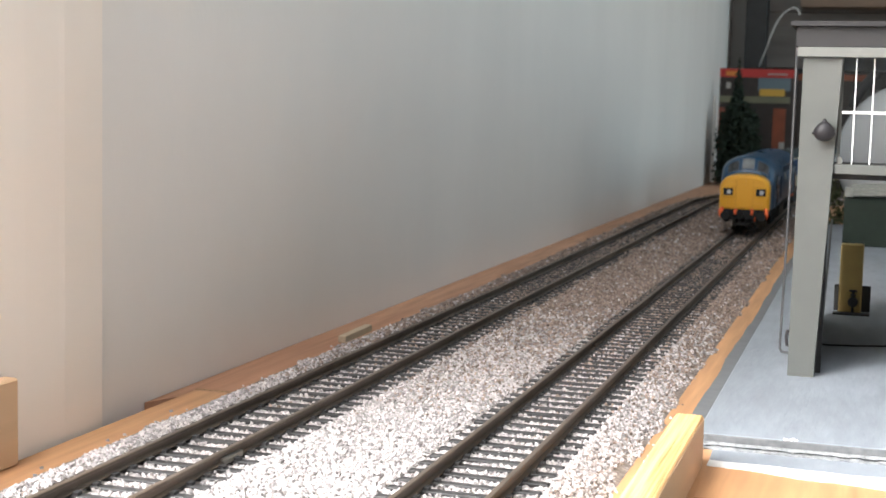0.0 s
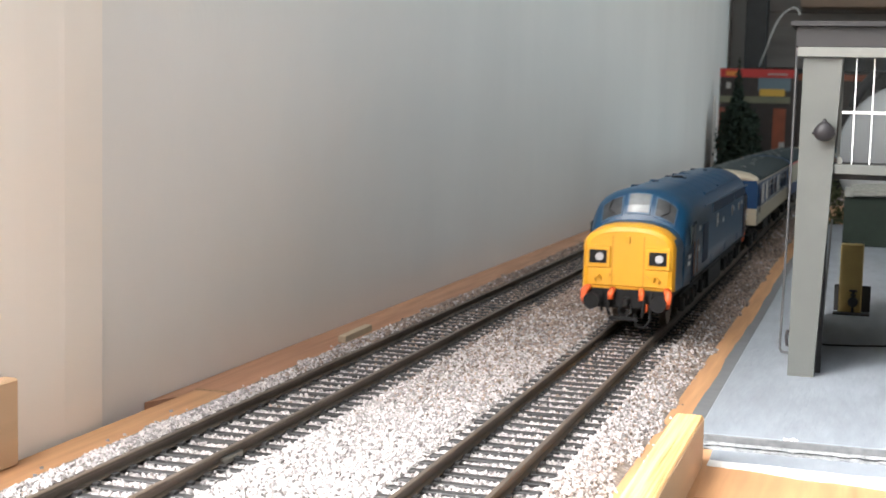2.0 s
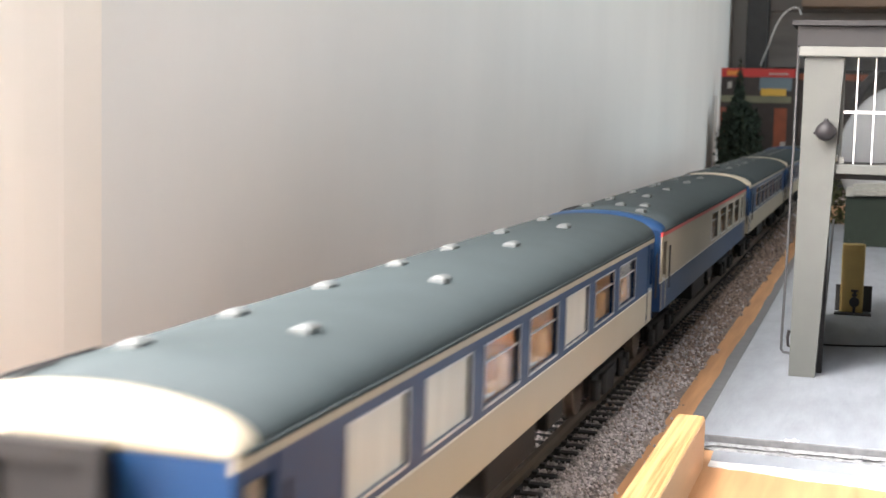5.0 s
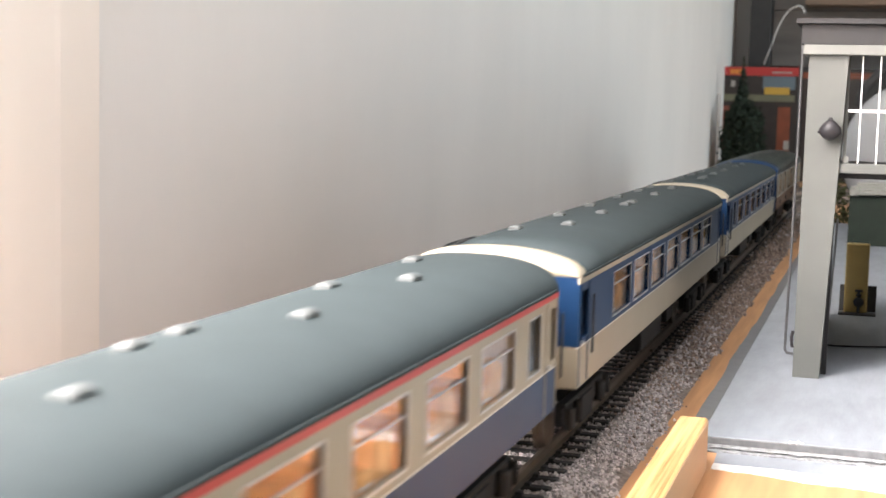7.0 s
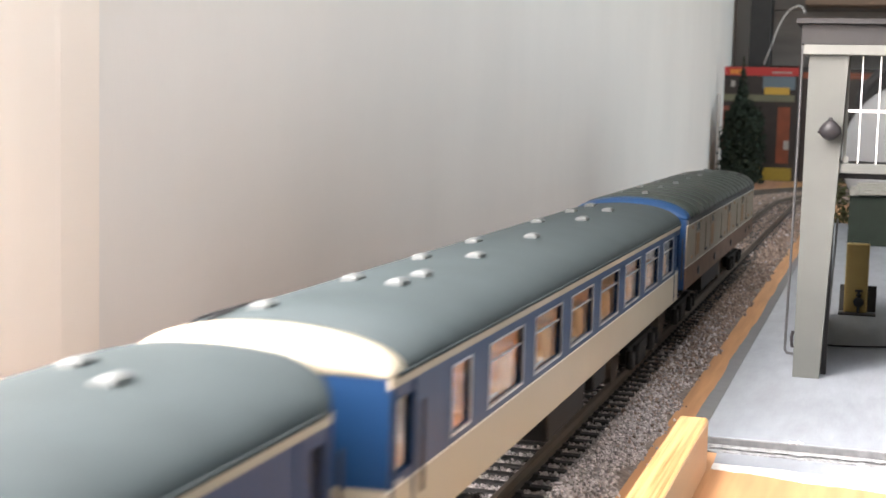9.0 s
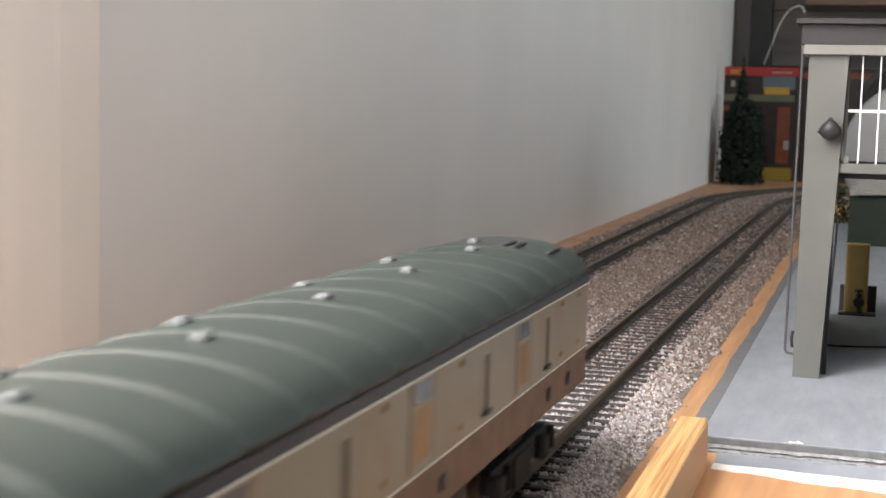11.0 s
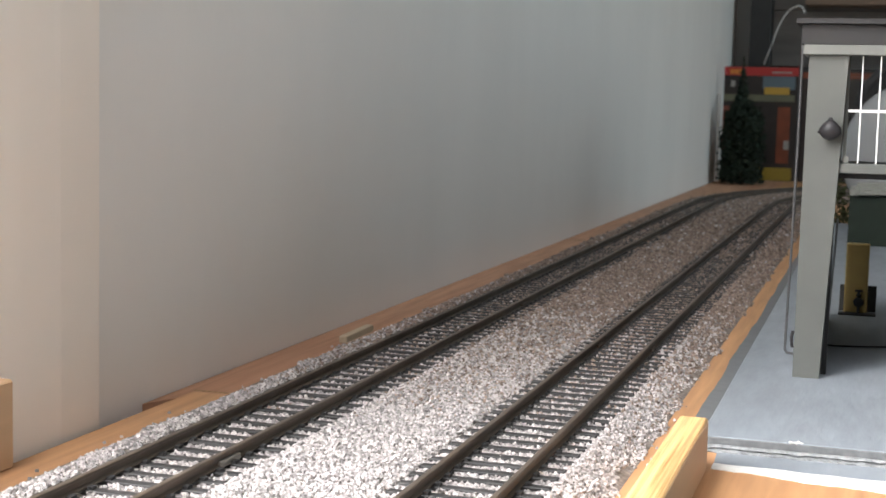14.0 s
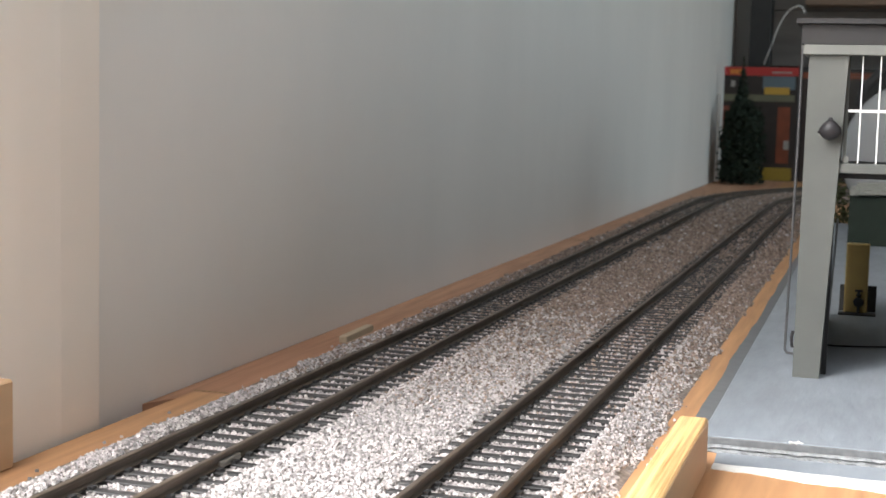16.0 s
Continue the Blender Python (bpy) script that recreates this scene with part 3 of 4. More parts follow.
for k in range(4):
    part("roof_plank", loft([[(60, 831 + k * 12, 26 + k * 1.2), (104, 831 + k * 12, 28 + k * 1.2), (104, 843 + k * 12, 28.5 + k * 1.2), (60, 843 + k * 12, 26.5 + k * 1.2)],
                             [(60, 831 + k * 12, 27 + k * 1.2), (104, 831 + k * 12, 29 + k * 1.2), (104, 843 + k * 12, 29.5 + k * 1.2), (60, 843 + k * 12, 27.5 + k * 1.2)]]), GREYWOOD, hut)
part("chimney_block", boxes((57, 62, 832, 838, 25.5, 31), bevel=0.3), GREYWOOD, hut)
arm = thing("crossing_arm", "thin dull white crossing arm leaning by the dark upright", "crossing arm")
part("arm", tube([(60.6, 470, 38), (59.9, 470, 20), (59.2, 470, 4)], 0.35, 6), ARMGREY, arm)
part("weight", boxes((58.7, 59.8, 469, 471, 2.0, 5.0)), ARMGREY, arm)
part("foot", cylinder((59.2, 470, -3), (59.2, 470, 2.0), 0.3, 6), ARMGREY, arm)
cab = thing("black_cable", "thin black cable lying on the card base", "cable")
part("cable", tube([(54.4, 466, -2.7), (62, 464.5, -2.7), (70, 466.5, -2.7), (80, 470.5, -2.7), (96, 473, -2.7)], 0.3, 6), BLACK, cab)


def leaf_clump(n, centre, spread, size, shape):
    """Many small leaf blades inside a shape function on unit points."""
    bm = bmesh.new()
    k = 0
    while k < n:
        p = Vector((random.uniform(-1, 1), random.uniform(-1, 1), random.uniform(0, 1)))
        if not shape(p):
            continue
        k += 1
        c = Vector(centre) + Vector((p.x * spread[0], p.y * spread[1], p.z * spread[2]))
        q = Euler([random.uniform(0, 6.3) for _ in range(3)]).to_matrix()
        s = size * random.uniform(0.6, 1.3)
        vs = [bm.verts.new(c + q @ Vector(o) * s) for o in ((0, -1, 0), (0.45, 0, 0.15), (0, 1, 0), (-0.45, 0, 0.15))]
        bm.faces.new(vs)
    return bm


random.seed(11)
hedge = thing("hedge", "low olive green hedge with brown patches", "hedge")
part("stems", boxes(*[(70 + k * 14, 72 + k * 14, 1009, 1011, FRONT, 18) for k in range(9)]), BARK, hedge)
part("foliage", leaf_clump(2600, (115, 1010, FRONT + 2), (78, 14, 46), 2.6, lambda p: p.z < 0.8 + 0.2 * noise.noise((p.x * 6, 0, 0))), LEAF, hedge)

tree = thing("conifer_tree", "dark green model conifer with a pointed top", "tree")
part("trunk", cylinder((-74, 1570, FRONT), (-75, 1570, 125), 2.6, 8, 0.5), BARK, tree)
part("crown", leaf_clump(5000, (-75, 1570, 2), (22, 20, 132), 3.2,
                         lambda p: math.hypot(p.x, p.y) < (1 - p.z) * (0.85 + 0.35 * noise.noise((p.x * 3, p.y * 3, p.z * 9)))), LEAFD, tree)
bush = thing("round_bush", "dark green rounded model bush", "bush")
part("stem", cylinder((-70, 1535, FRONT), (-70, 1535, 30), 2, 8, 1), BARK, bush)
part("foliage", leaf_clump(5200, (-70, 1535, -4), (26, 18, 90), 2.8,
                           lambda p: math.hypot(p.x, p.y) < math.sqrt(max(0, 1 - (max(p.z - 0.55, 0) / 0.45) ** 2)) * (0.9 + 0.25 * noise.noise((p.x * 4, p.y * 4, p.z * 6)))), LEAFD, bush)

# ---- the far end ----
carton = thing("red_carton", "red and orange cardboard carton with a yellow strip standing on end", "carton")
part("box", boxes((-106, -20, 1646, 1700, FRONT, 123), bevel=0.6), DARKCARD, carton)
part("red_band", boxes((-105.6, -20.4, 1645.4, 1646.2, 113, 122.6)), REDCARD, carton)
part("blue_band", boxes((-60, -24, 1645.4, 1646.2, 98, 112.6)), BLUECARD, carton)
part("yellow_label", boxes((-58, -30, 1644.9, 1645.6, 92, 100)), YELCARD, carton)
part("olive_band", boxes((-104, -24, 1645.4, 1646.2, 84, 91.5)), mat("olive_card", (0.13, 0.13, 0.08), 0.5, vary=0.2, grain=20), carton)
part("orange_panel", boxes((-42, -28, 1645.4, 1646.2, 14, 78)), ORCARD, carton)
part("orange_panel", boxes((-105, -94, 1645.4, 1646.2, 20, 78)), mat("brown_red_card", (0.20, 0.05, 0.03), 0.5, vary=0.3, grain=12), carton)
part("yellow_strip", boxes((-92, -24, 1645.4, 1646.2, FRONT + 0.6, 9)), mat("dull_yellow_card", (0.28, 0.19, 0.02), 0.5, vary=0.1), carton)
part("print_bar", boxes((-50, -28, 1644.9, 1645.5, 116, 117.6)), WHITECARD, carton)
part("print_bar", boxes((-97, -84, 1644.9, 1645.5, 114.5, 120)), mat("amber_print", (0.6, 0.2, 0.03), 0.5), carton)
part("print_bar", boxes((-96, -91, 1644.9, 1645.5, 100, 107)), WHITECARD, carton)
part("picture_spot", boxes((-34, -28, 1644.9, 1645.3, 30, 40)), WHITECARD, carton)
carton2 = thing("dark_carton", "dark red carton standing behind the post", "carton")
part("box", boxes((-17, 60, 1652, 1700, FRONT, 119), bevel=0.6), DARKCARD, carton2)
part("red_band", boxes((-16.6, 59.6, 1651.4, 1652.2, 111, 118)), ORCARD, carton2)
post = thing("black_upright", "black painted wooden upright at the end wall", "upright")
part("upright", boxes((-83, -58.5, 1706, 1744, FRONT, 995), bevel=0.8), BLACKPOST, post)
structure("corner_trim", boxes((-103.4, -100.5, 1590, 1600, FRONT, 90)), WALL, "narrow pale strip at the end of the wall")
bb = thing("backboard", "weathered grey-brown wooden backboard", "backboard")
for k in range(6):
    part("plank", boxes((-58, 900, 1728, 1744, 127 + k * 66, 127 + k * 66 + 65.2), bevel=0.5), BACKBOARD, bb)
part("lower_panel", boxes((-50, 900, 1732, 1744, FRONT, 126.5)), BLACKPOST, bb)
sh = thing("wooden_shelf", "brown wooden shelf fixed to the backboard", "shelf")
part("shelf_board", boxes((-20, 700, 1690, 1728, 196, 206), bevel=0.6), SHELF, sh)
wire = thing("white_wire", "loose white wire looping from the shelf", "wire")
wp = [(-64, 1715, 126), (-63.9, 1700, 129), (-60, 1690, 138), (-55, 1680, 149), (-51, 1670, 160), (-46, 1665, 172), (-41, 1660, 181), (-36, 1658, 187), (-30, 1655, 191), (-24, 1652, 192.5), (-20, 1650, 190), (-18, 1650, 184)]
part("wire", tube(wp, 0.9, 6), WIREWHITE, wire)


# ---- the train ----
def arch(hw, zb, zs, zt, n=2.2, k=12, inset=0.0):
    """A body outline in x, z: up one side, over the roof, down the other."""
    pts = [(-hw + inset, zb), (-hw, zb + (zs - zb) * 0.35), (-hw, zs)]
    for i in range(1, 2 * k):
        a = math.pi * (1 - i / (2 * k))
        c, s = math.cos(a), math.sin(a)
        pts.append((hw * math.copysign(abs(c) ** (2 / n), c), zs + (zt - zs) * abs(s) ** (2 / n)))
    return pts + [(hw, zs), (hw, zb + (zs - zb) * 0.35), (hw - inset, zb)]


def wheelset(parent, y, r, name="wheel"):
    for sx in (-1, 1):
        bm = cylinder((sx * 7.2, y, r), (sx * 9.0, y, r), r, 20)
        cyl(bm, (sx * 6.7, y, r), (sx * 7.2, y, r), r + 0.7, 20)
        part(name, bm, RAIL, parent)
    part("axle", cylinder((-7, y, r), (7, y, r), 1.0, 8), BLACK, parent)


def bogie(parent, yc, base, r, axles=2):
    half = base / 2
    bm = bmesh.new()
    for sx in (-1, 1):
        box(bm, sx * 12 - 1.2, sx * 12 + 1.2, yc - half - 4, yc + half + 4, r - 0.5, r + 4.0, bevel=0.3)
        for k in range(axles):
            y = yc - half + base * k / (axles - 1)
            box(bm, sx * 13.2 - 1.0, sx * 13.2 + 1.0, y - 2.2, y + 2.2, r - 2.0, r + 2.4, bevel=0.3)
            cyl(bm, (sx * 13.6, y - 4.5, r - 1), (sx * 13.6, y - 4.5, r + 3.5), 1.0, 8)
            cyl(bm, (sx * 13.6, y + 4.5, r - 1), (sx * 13.6, y + 4.5, r + 3.5), 1.0, 8)
        box(bm, sx * 13 - 0.6, sx * 13 + 0.6, yc - 6, yc + 6, r - 2.8, r + 3, bevel=0.2)
    box(bm, -12, 12, yc - 5, yc + 5, r + 1.5, r + 5)
    b = part("bogie", bm, BLACK, parent, "black plastic bogie")
    for k in range(axles):
        wheelset(b, yc - half + base * k / (axles - 1), r)
    return b


def buffers(parent, y, sign, z=13.8):
    for sx in (-1, 1):
        bm = cylinder((sx * 11.4, y, z), (sx * 11.4, y + sign * 4.6, z), 1.3, 10)
        cyl(bm, (sx * 11.4, y + sign * 4.6, z), (sx * 11.4, y + sign * 5.4, z), 2.7, 14)
        part("buffer", bm, BLACK, parent)


def coupling(parent, y, sign, reach=9):
    a, b = sorted((y, y + sign * reach))
    bm = boxes((-1.6, 1.6, a, b, 6.5, 8.2), bevel=0.2)
    c = y + sign * reach
    box(bm, -5, 5, min(c, c - sign * 1.2), max(c, c - sign * 1.2), 5.5, 9.0, bevel=0.2)
    part("coupling", bm, BLACK, parent)


# -- locomotive --
NOSE = [(0.0, 12.6, 33.6, 28.2), (0.8, 14.1, 34.9, 28.0), (2.6, 14.8, 35.6, 27.8), (8.0, 15.1, 36.0, 27.6), (15.0, 15.3, 36.3, 27.6)]
CABF = [(15.2, 15.3, 36.0, 27.0), (18.0, 15.7, 40.6, 28.5), (21.0, 16.0, 44.3, 30.5), (23.0, 16.2, 45.6, 32.5), (30.0, 16.5, 46.2, 35.2)]
LOCO_LEN = 248.0
LOCO_Z = 15.0


def loco_ring(y, hw, zt, zs, n=2.2):
    return [(x, y, z) for x, z in arch(hw, LOCO_Z, zs, zt, n)]


def cab_point(u, y, lift=0.0):
    """A point on the sloping cab front; u from -1 to 1 across."""
    for a, b in zip(CABF, CABF[1:]):
        if a[0] <= y <= b[0]:
            k = (y - a[0]) / (b[0] - a[0])
            hw, zt, zs = (a[i] + (b[i] - a[i]) * k for i in (1, 2, 3))
            break
    ang = math.pi / 2 * (1 - u)
    c, s = math.cos(ang), math.sin(ang)
    x = hw * math.copysign(abs(c) ** (2 / 2.2), c)
    z = zs + (zt - zs) * abs(s) ** (2 / 2.2)
    return Vector((x, y - lift * 0.8, z + lift * 0.6))


def cab_patch(u0, u1, y0, y1, lift, k=6, inner=0.0):
    """A curved plate on the cab front, lift proud of it."""
    bm = bmesh.new()
    g = [[[bm.verts.new(cab_point(u0 + (u1 - u0) * i / k, y0 + (y1 - y0) * j / 3, h)) for i in range(k + 1)] for j in range(4)] for h in (inner, lift)]
    for h in (0, 1):
        for j in range(3):
            for i in range(k):
                q = (g[h][j][i], g[h][j][i + 1], g[h][j + 1][i + 1], g[h][j + 1][i])
                bm.faces.new(q if h else q[::-1])
    rim = [(0, i) for i in range(k)] + [(j, k) for j in range(3)] + [(3, i) for i in range(k, 0, -1)] + [(j, 0) for j in range(3, 0, -1)]
    for (j0, i0), (j1, i1) in zip(rim, rim[1:] + rim[:1]):
        bm.faces.new((g[0][j0][i0], g[0][j1][i1], g[1][j1][i1], g[1][j0][i0]))
    bmesh.ops.recalc_face_normals(bm, faces=bm.faces)
    return bm


def cab_end(loco, flip):
    """Nose, windscreens and buffer beam of one end, under an empty-free transform."""
    def add(name, bm, material, label="", smooth=False, under=None):
        if flip:
            bmesh.ops.scale(bm, vec=(-1, -1, 1), verts=bm.verts)
            bmesh.ops.translate(bm, vec=(0, LOCO_LEN, 0), verts=bm.verts)
        return part(name, bm, material, under or loco, label, smooth)

    rows = [loco_ring(*r, n=2.3) for r in NOSE]
    rows[0] = [(x, y, max(z, 15.6)) for x, y, z in rows[0]]
    nose = loft(rows)
    for f in nose.faces:
        c, nr = f.calc_center_median(), f.normal
        f.material_index = 1 if c.y > 8.0 or (abs(nr.x) > 0.85 and c.y > 2.2) else 0
    bmesh.ops.bevel(nose, geom=[e for e in nose.edges if e.is_manifold and e.calc_face_angle(0) > 0.9 and max(v.co.y for v in e.verts) < 0.1], offset=0.7, segments=2, affect="EDGES")
    ns = add("nose", nose, LOCOYEL, "bright yellow warning nose", under=None)
    ns.data.materials.append(LOCOBLUE)
    for sx in (-1, 1):
        # raised lamp box with a dark recess and a white lens
        x = sx * 9.5
        bm = boxes((x - 4.1, x + 4.1, -0.5, 1.5, 21.6, 28.8), bevel=0.45)
        lb = add("lamp_box", bm, LOCOYEL, "raised yellow lamp box")
        add("lamp_recess", boxes((x - 2.8, x + 2.8, -0.72, -0.4, 23.2, 27.4)), BLACK, "black lamp recess", under=lb)
        add("lens", cylinder((x + 0.5, -1.2, 25.3), (x + 0.5, -0.6, 25.3), 1.3, 14), LAMPWHITE, "white marker lens", under=lb)
        add("marker_disc", cylinder((sx * 8.0, 1.2, 31.0), (sx * 8.0, -0.1, 31.0), 1.1, 10), LOCOYEL)
        add("nose_catch", boxes((sx * 6.0 - 0.5, sx * 6.0 + 0.5, -0.6, 0.1, 18.8, 19.8)), LOCOYEL)
        add("side_grip", tube([(sx * 10, -0.1, 17.4), (sx * 10.4, -0.9, 18.6), (sx * 8.8, -0.9, 19.6), (sx * 8.4, -0.1, 18.0)], 0.35, 6), LOCOYEL)
        add("door_seam", boxes((sx * 5.0 - 0.12, sx * 5.0 + 0.12, -0.15, 0.3, 16.2, 32.0)), SEAM)
    add("lamp_iron", boxes((-0.5, 0.5, -1.0, 0.2, 29.6, 32.0), bevel=0.1), LOCOYEL)
    # buffer beam with hoses and orange cocks
    bb_ = add("buffer_beam", boxes((-13.4, 13.4, 0.8, 8.0, 8.8, 15.6), bevel=0.6), BLACK, "black buffer beam")
    for sx in (-1, 1):
        bm = cylinder((sx * 10.6, 1.0, 11.4), (sx * 10.6, -3.6, 11.4), 1.5, 12)
        cyl(bm, (sx * 10.6, -3.6, 11.4), (sx * 10.6, -4.4, 11.4), 2.6, 16)
        add("buffer", bm, BLACK, under=bb_)
        add("pipe_bracket", tube([(sx * 12.6, 1.0, 15.2), (sx * 13.4, -1.2, 14.2), (sx * 13.2, -1.8, 12.0), (sx * 12.8, -1.0, 10.4)], 1.25, 8), ORANGE, "orange-red pipe bracket", True, under=bb_)
        add("cock", tube([(sx * 4.6, 0.8, 14.8), (sx * 4.9, -1.2, 13.8), (sx * 5.0, -1.4, 11.9)], 1.0, 8), ORANGE, "orange-red pipe cock", True, under=bb_)
        add("hose", tube([(sx * 5.5, 0, 14), (sx * 5.8, -1.6, 12.5), (sx * 5.7, -1.8, 9), (sx * 5.2, -1.0, 7)], 0.6, 6), BLACK, under=bb_)
        add("hose", tube([(sx * 8.2, 0, 14), (sx * 8.2, -1.4, 12.5), (sx * 8.0, -1.6, 10), (sx * 7.6, -0.6, 8)], 0.5, 6), BLACK, under=bb_)
    add("pipe_cock", boxes((5.6, 6.9, -1.4, 0.8, 8.2, 10.8), bevel=0.3), ORANGE, under=bb_)
    add("hook", boxes((-0.9, 0.9, -2.4, 1.0, 10.0, 12.6), bevel=0.3), BLACK, under=bb_)
    add("coupling", boxes((-1.2, 1.2, -5.0, 2, 6.0, 7.2), (-4.6, 4.6, -5.6, -5.0, 5.9, 7.1), bevel=0.2), BLACK, under=bb_)
    add("screw_link", tube([(-1.6, -1.8, 10.6), (-1.9, -2.6, 8.0), (0, -3.0, 6.6), (1.9, -2.6, 8.0), (1.6, -1.8, 10.6)], 0.45, 6), BLACK, under=bb_)
    add("brake_loop", tube([(7.4, 0.4, 9.4), (8.0, -1.8, 6.0), (6.2, -2.2, 3.6), (3.4, -1.6, 4.2), (2.6, 0.2, 7.6)], 0.4, 6), BLACK, under=bb_)
    # windscreens
    for u0, u1, nm in ((-0.12, 0.12, "windscreen"), (-0.53, -0.21, "windscreen"), (0.21, 0.53, "windscreen")):
        y0, y1 = (16.7, 21.0) if u0 == -0.12 else (16.5, 20.6)
        fr = add("screen_frame", cab_patch(u0 - 0.018, u1 + 0.018, y0 - 0.3, y1 + 0.3, 0.30, 6, -0.2), RIMBLUE, "pale rimmed windscreen frame")
        add(nm, cab_patch(u0, u1, y0, y1, 0.42, 6, 0.1), SCREENMAT if u0 == -0.12 else SCREENDK, "windscreen with a pale reflection put into its colour" if u0 == -0.12 else "dark windscreen", under=fr)
    add("wiper", tube([tuple(cab_point(-0.30, 16.6, 0.6)), tuple(cab_point(-0.40, 18.10, 0.7)), tuple(cab_point(-0.36, 20.6, 0.7))], 0.22, 5), BLACK)
    add("wiper", tube([tuple(cab_point(0.30, 16.6, 0.6)), tuple(cab_point(0.42, 18.10, 0.7)), tuple(cab_point(0.40, 20.4, 0.7))], 0.22, 5), BLACK)
    for sx in (-1, 1):
        x = sx * 16.62
        def s_box(y0, y1, z0, z1, d=0.25):
            a, b = sorted((x - sx * 0.15, x + sx * d))
            return boxes((a, b, y0, y1, z0, z1))
        sw = add("side_window", s_box(23.2, 27.6, 27.5, 34.4), ROOFGREY, "grey rimmed cab side window")
        add("pane", s_box(23.6, 27.2, 28.0, 33.9, 0.33), SCREENDK, under=sw)
        dr = add("cab_door", s_box(29.2, 36.2, 16.4, 35.2, 0.12), GRILLE)
        add("door_window", s_box(30.4, 35.0, 27.8, 34.2, 0.2), SCREENDK, under=dr)
        add("handrail", tube([(x + sx * 0.7, 28.4, 17.5), (x + sx * 0.7, 28.4, 29)], 0.22, 6), VANLOW)
        add("handrail", tube([(x + sx * 0.7, 37.2, 17.5), (x + sx * 0.7, 37.2, 29)], 0.22, 6), VANLOW)
        add("emblem", boxes((min(x, x + sx * 0.2), max(x, x + sx * 0.2), 18.5, 24.0, 24.0, 25.2), (min(x, x + sx * 0.2), max(x, x + sx * 0.2), 17.6, 23.0, 21.8, 23.0)), SILVER, "small silver emblem bars")
        add("side_number", boxes((min(x, x + sx * 0.2), max(x, x + sx * 0.2), 44.5, 49.5, 31.2, 32.8)), SILVER, "small pale bar")


# centre screen only: a window reflection is put into the paler base colour
SCREENMAT = mat("pale_windscreen", (0.16, 0.17, 0.175), 0.2, vary=0.35, grain=5, coat=0.25)
RIMBLUE = mat("pale_blue_rim", (0.05, 0.10, 0.165), 0.4, vary=0.06)
SEAM = mat("ochre_seam", (0.42, 0.19, 0.01), 0.6, vary=0.1)
PORTRIM = mat("pale_porthole_rim", (0.30, 0.31, 0.32), 0.4, vary=0.08)
PORTPANE = mat("porthole_glass", (0.42, 0.38, 0.32), 0.15, vary=0.3, grain=4, coat=0.5)
SCREENDK = mat("dark_windscreen", (0.045, 0.046, 0.048), 0.3, vary=0.5, grain=4, spec=0.3)


def locomotive():
    lo = thing("diesel_locomotive", "blue model diesel locomotive with a yellow nose and orange pipes", "locomotive")
    rings = [loco_ring(*r) for r in CABF] + [loco_ring(LOCO_LEN - r[0], *r[1:]) for r in reversed(CABF)]
    part("body", loft(rings), LOCOBLUE, lo, "rail blue bodyshell", True)
    for e in (False, True):
        cab_end(lo, e)
    for sx in (-1, 1):
        def rib(y0, y1, z0, z1, d, m, name, label=""):
            a, b = sorted((sx * 16.4, sx * (16.55 + d)))
            return part(name, boxes((a, b, y0, y1, z0, z1)), m, lo, label)
        rib(60, 226, 38.5, 39.0, 0.3, LOCOBLUE, "gutter", "")
        rib(86, 165, 34.6, 38.4, 0.12, GRILLE, "grille", "dark bodyside grille")
        rib(170, 213, 34.6, 38.4, 0.12, GRILLE, "grille", "dark bodyside grille")
        rib(58, 74, 18.8, 32.6, 0.12, GRILLE, "grille", "dark bodyside door panel")
        rib(43, 48, 24.2, 26.0, 0.2, SILVER, "plate", "small pale plate")
        rib(123, 127, 28.6, 30.4, 0.2, SILVER, "plate", "small pale plate")
        rib(166, 168, 30.6, 32.2, 0.2, SILVER, "plate", "small pale plate")
        for y, r, m in ((102.7, 2.6, PORTRIM), (158.7, 2.3, PORTRIM), (189, 1.7, PORTRIM)):
            pr = part("porthole", cylinder((sx * 16.3, y, 31.0), (sx * 16.85, y, 31.0), r, 20), m, lo, "pale rimmed round window")
            part("pane", cylinder((sx * 16.8, y, 31.0), (sx * 16.95, y, 31.0), r * 0.78, 20), PORTPANE, pr)
        for y0, y1, ang in ((80, 124, 0.62), (130, 206, 0.70)):
            vane = []
            for yy in (y0, y1):
                q = []
                for aa, lift in ((ang - 0.05, -0.1), (ang - 0.04, 0.45), (ang + 0.04, 0.45), (ang + 0.05, -0.1)):
                    c, sn = math.cos(aa), math.sin(aa)
                    q.append((sx * (16.5 * c ** (2 / 2.2) + lift * 0.6), yy, 35.2 + 11.0 * sn ** (2 / 2.2) + lift * 0.8))
                vane.append(q)
            part("roof_vane", loft(vane), LOCOBLUE, lo, "long raised roof panel edge")
        rib(28, 220, 15.0, 15.9, 0.35, BLACK, "sole_bar")
        for y in (30, 80, 130, 180):
            rib(y + 4, y + 9, 16.2, 19.5, 0.1, LOCOBLUE, "step")
    for y, x, w, l in ((46, -6.5, 1.2, 4), (70, -3.0, 1.0, 3), (88, -6.5, 1.3, 5), (104, 3.0, 0.9, 2.5), (124, -6.0, 1.2, 4), (142, -2.0, 2.0, 7), (150, -7.0, 1.0, 3), (168, -5.5, 1.3, 5), (186, 1.5, 0.9, 2.5), (204, -6.0, 1.2, 4)):
        z = 35.2 + 11.0 * (1 - (abs(x) / 16.5) ** 2.2) ** (1 / 2.2)
        part("roof_hatch", boxes((x - w, x + w, y, y + l, z - 0.7, z + 0.4), bevel=0.2), GRILLE if w < 1.3 else LOCOBLUE, lo)
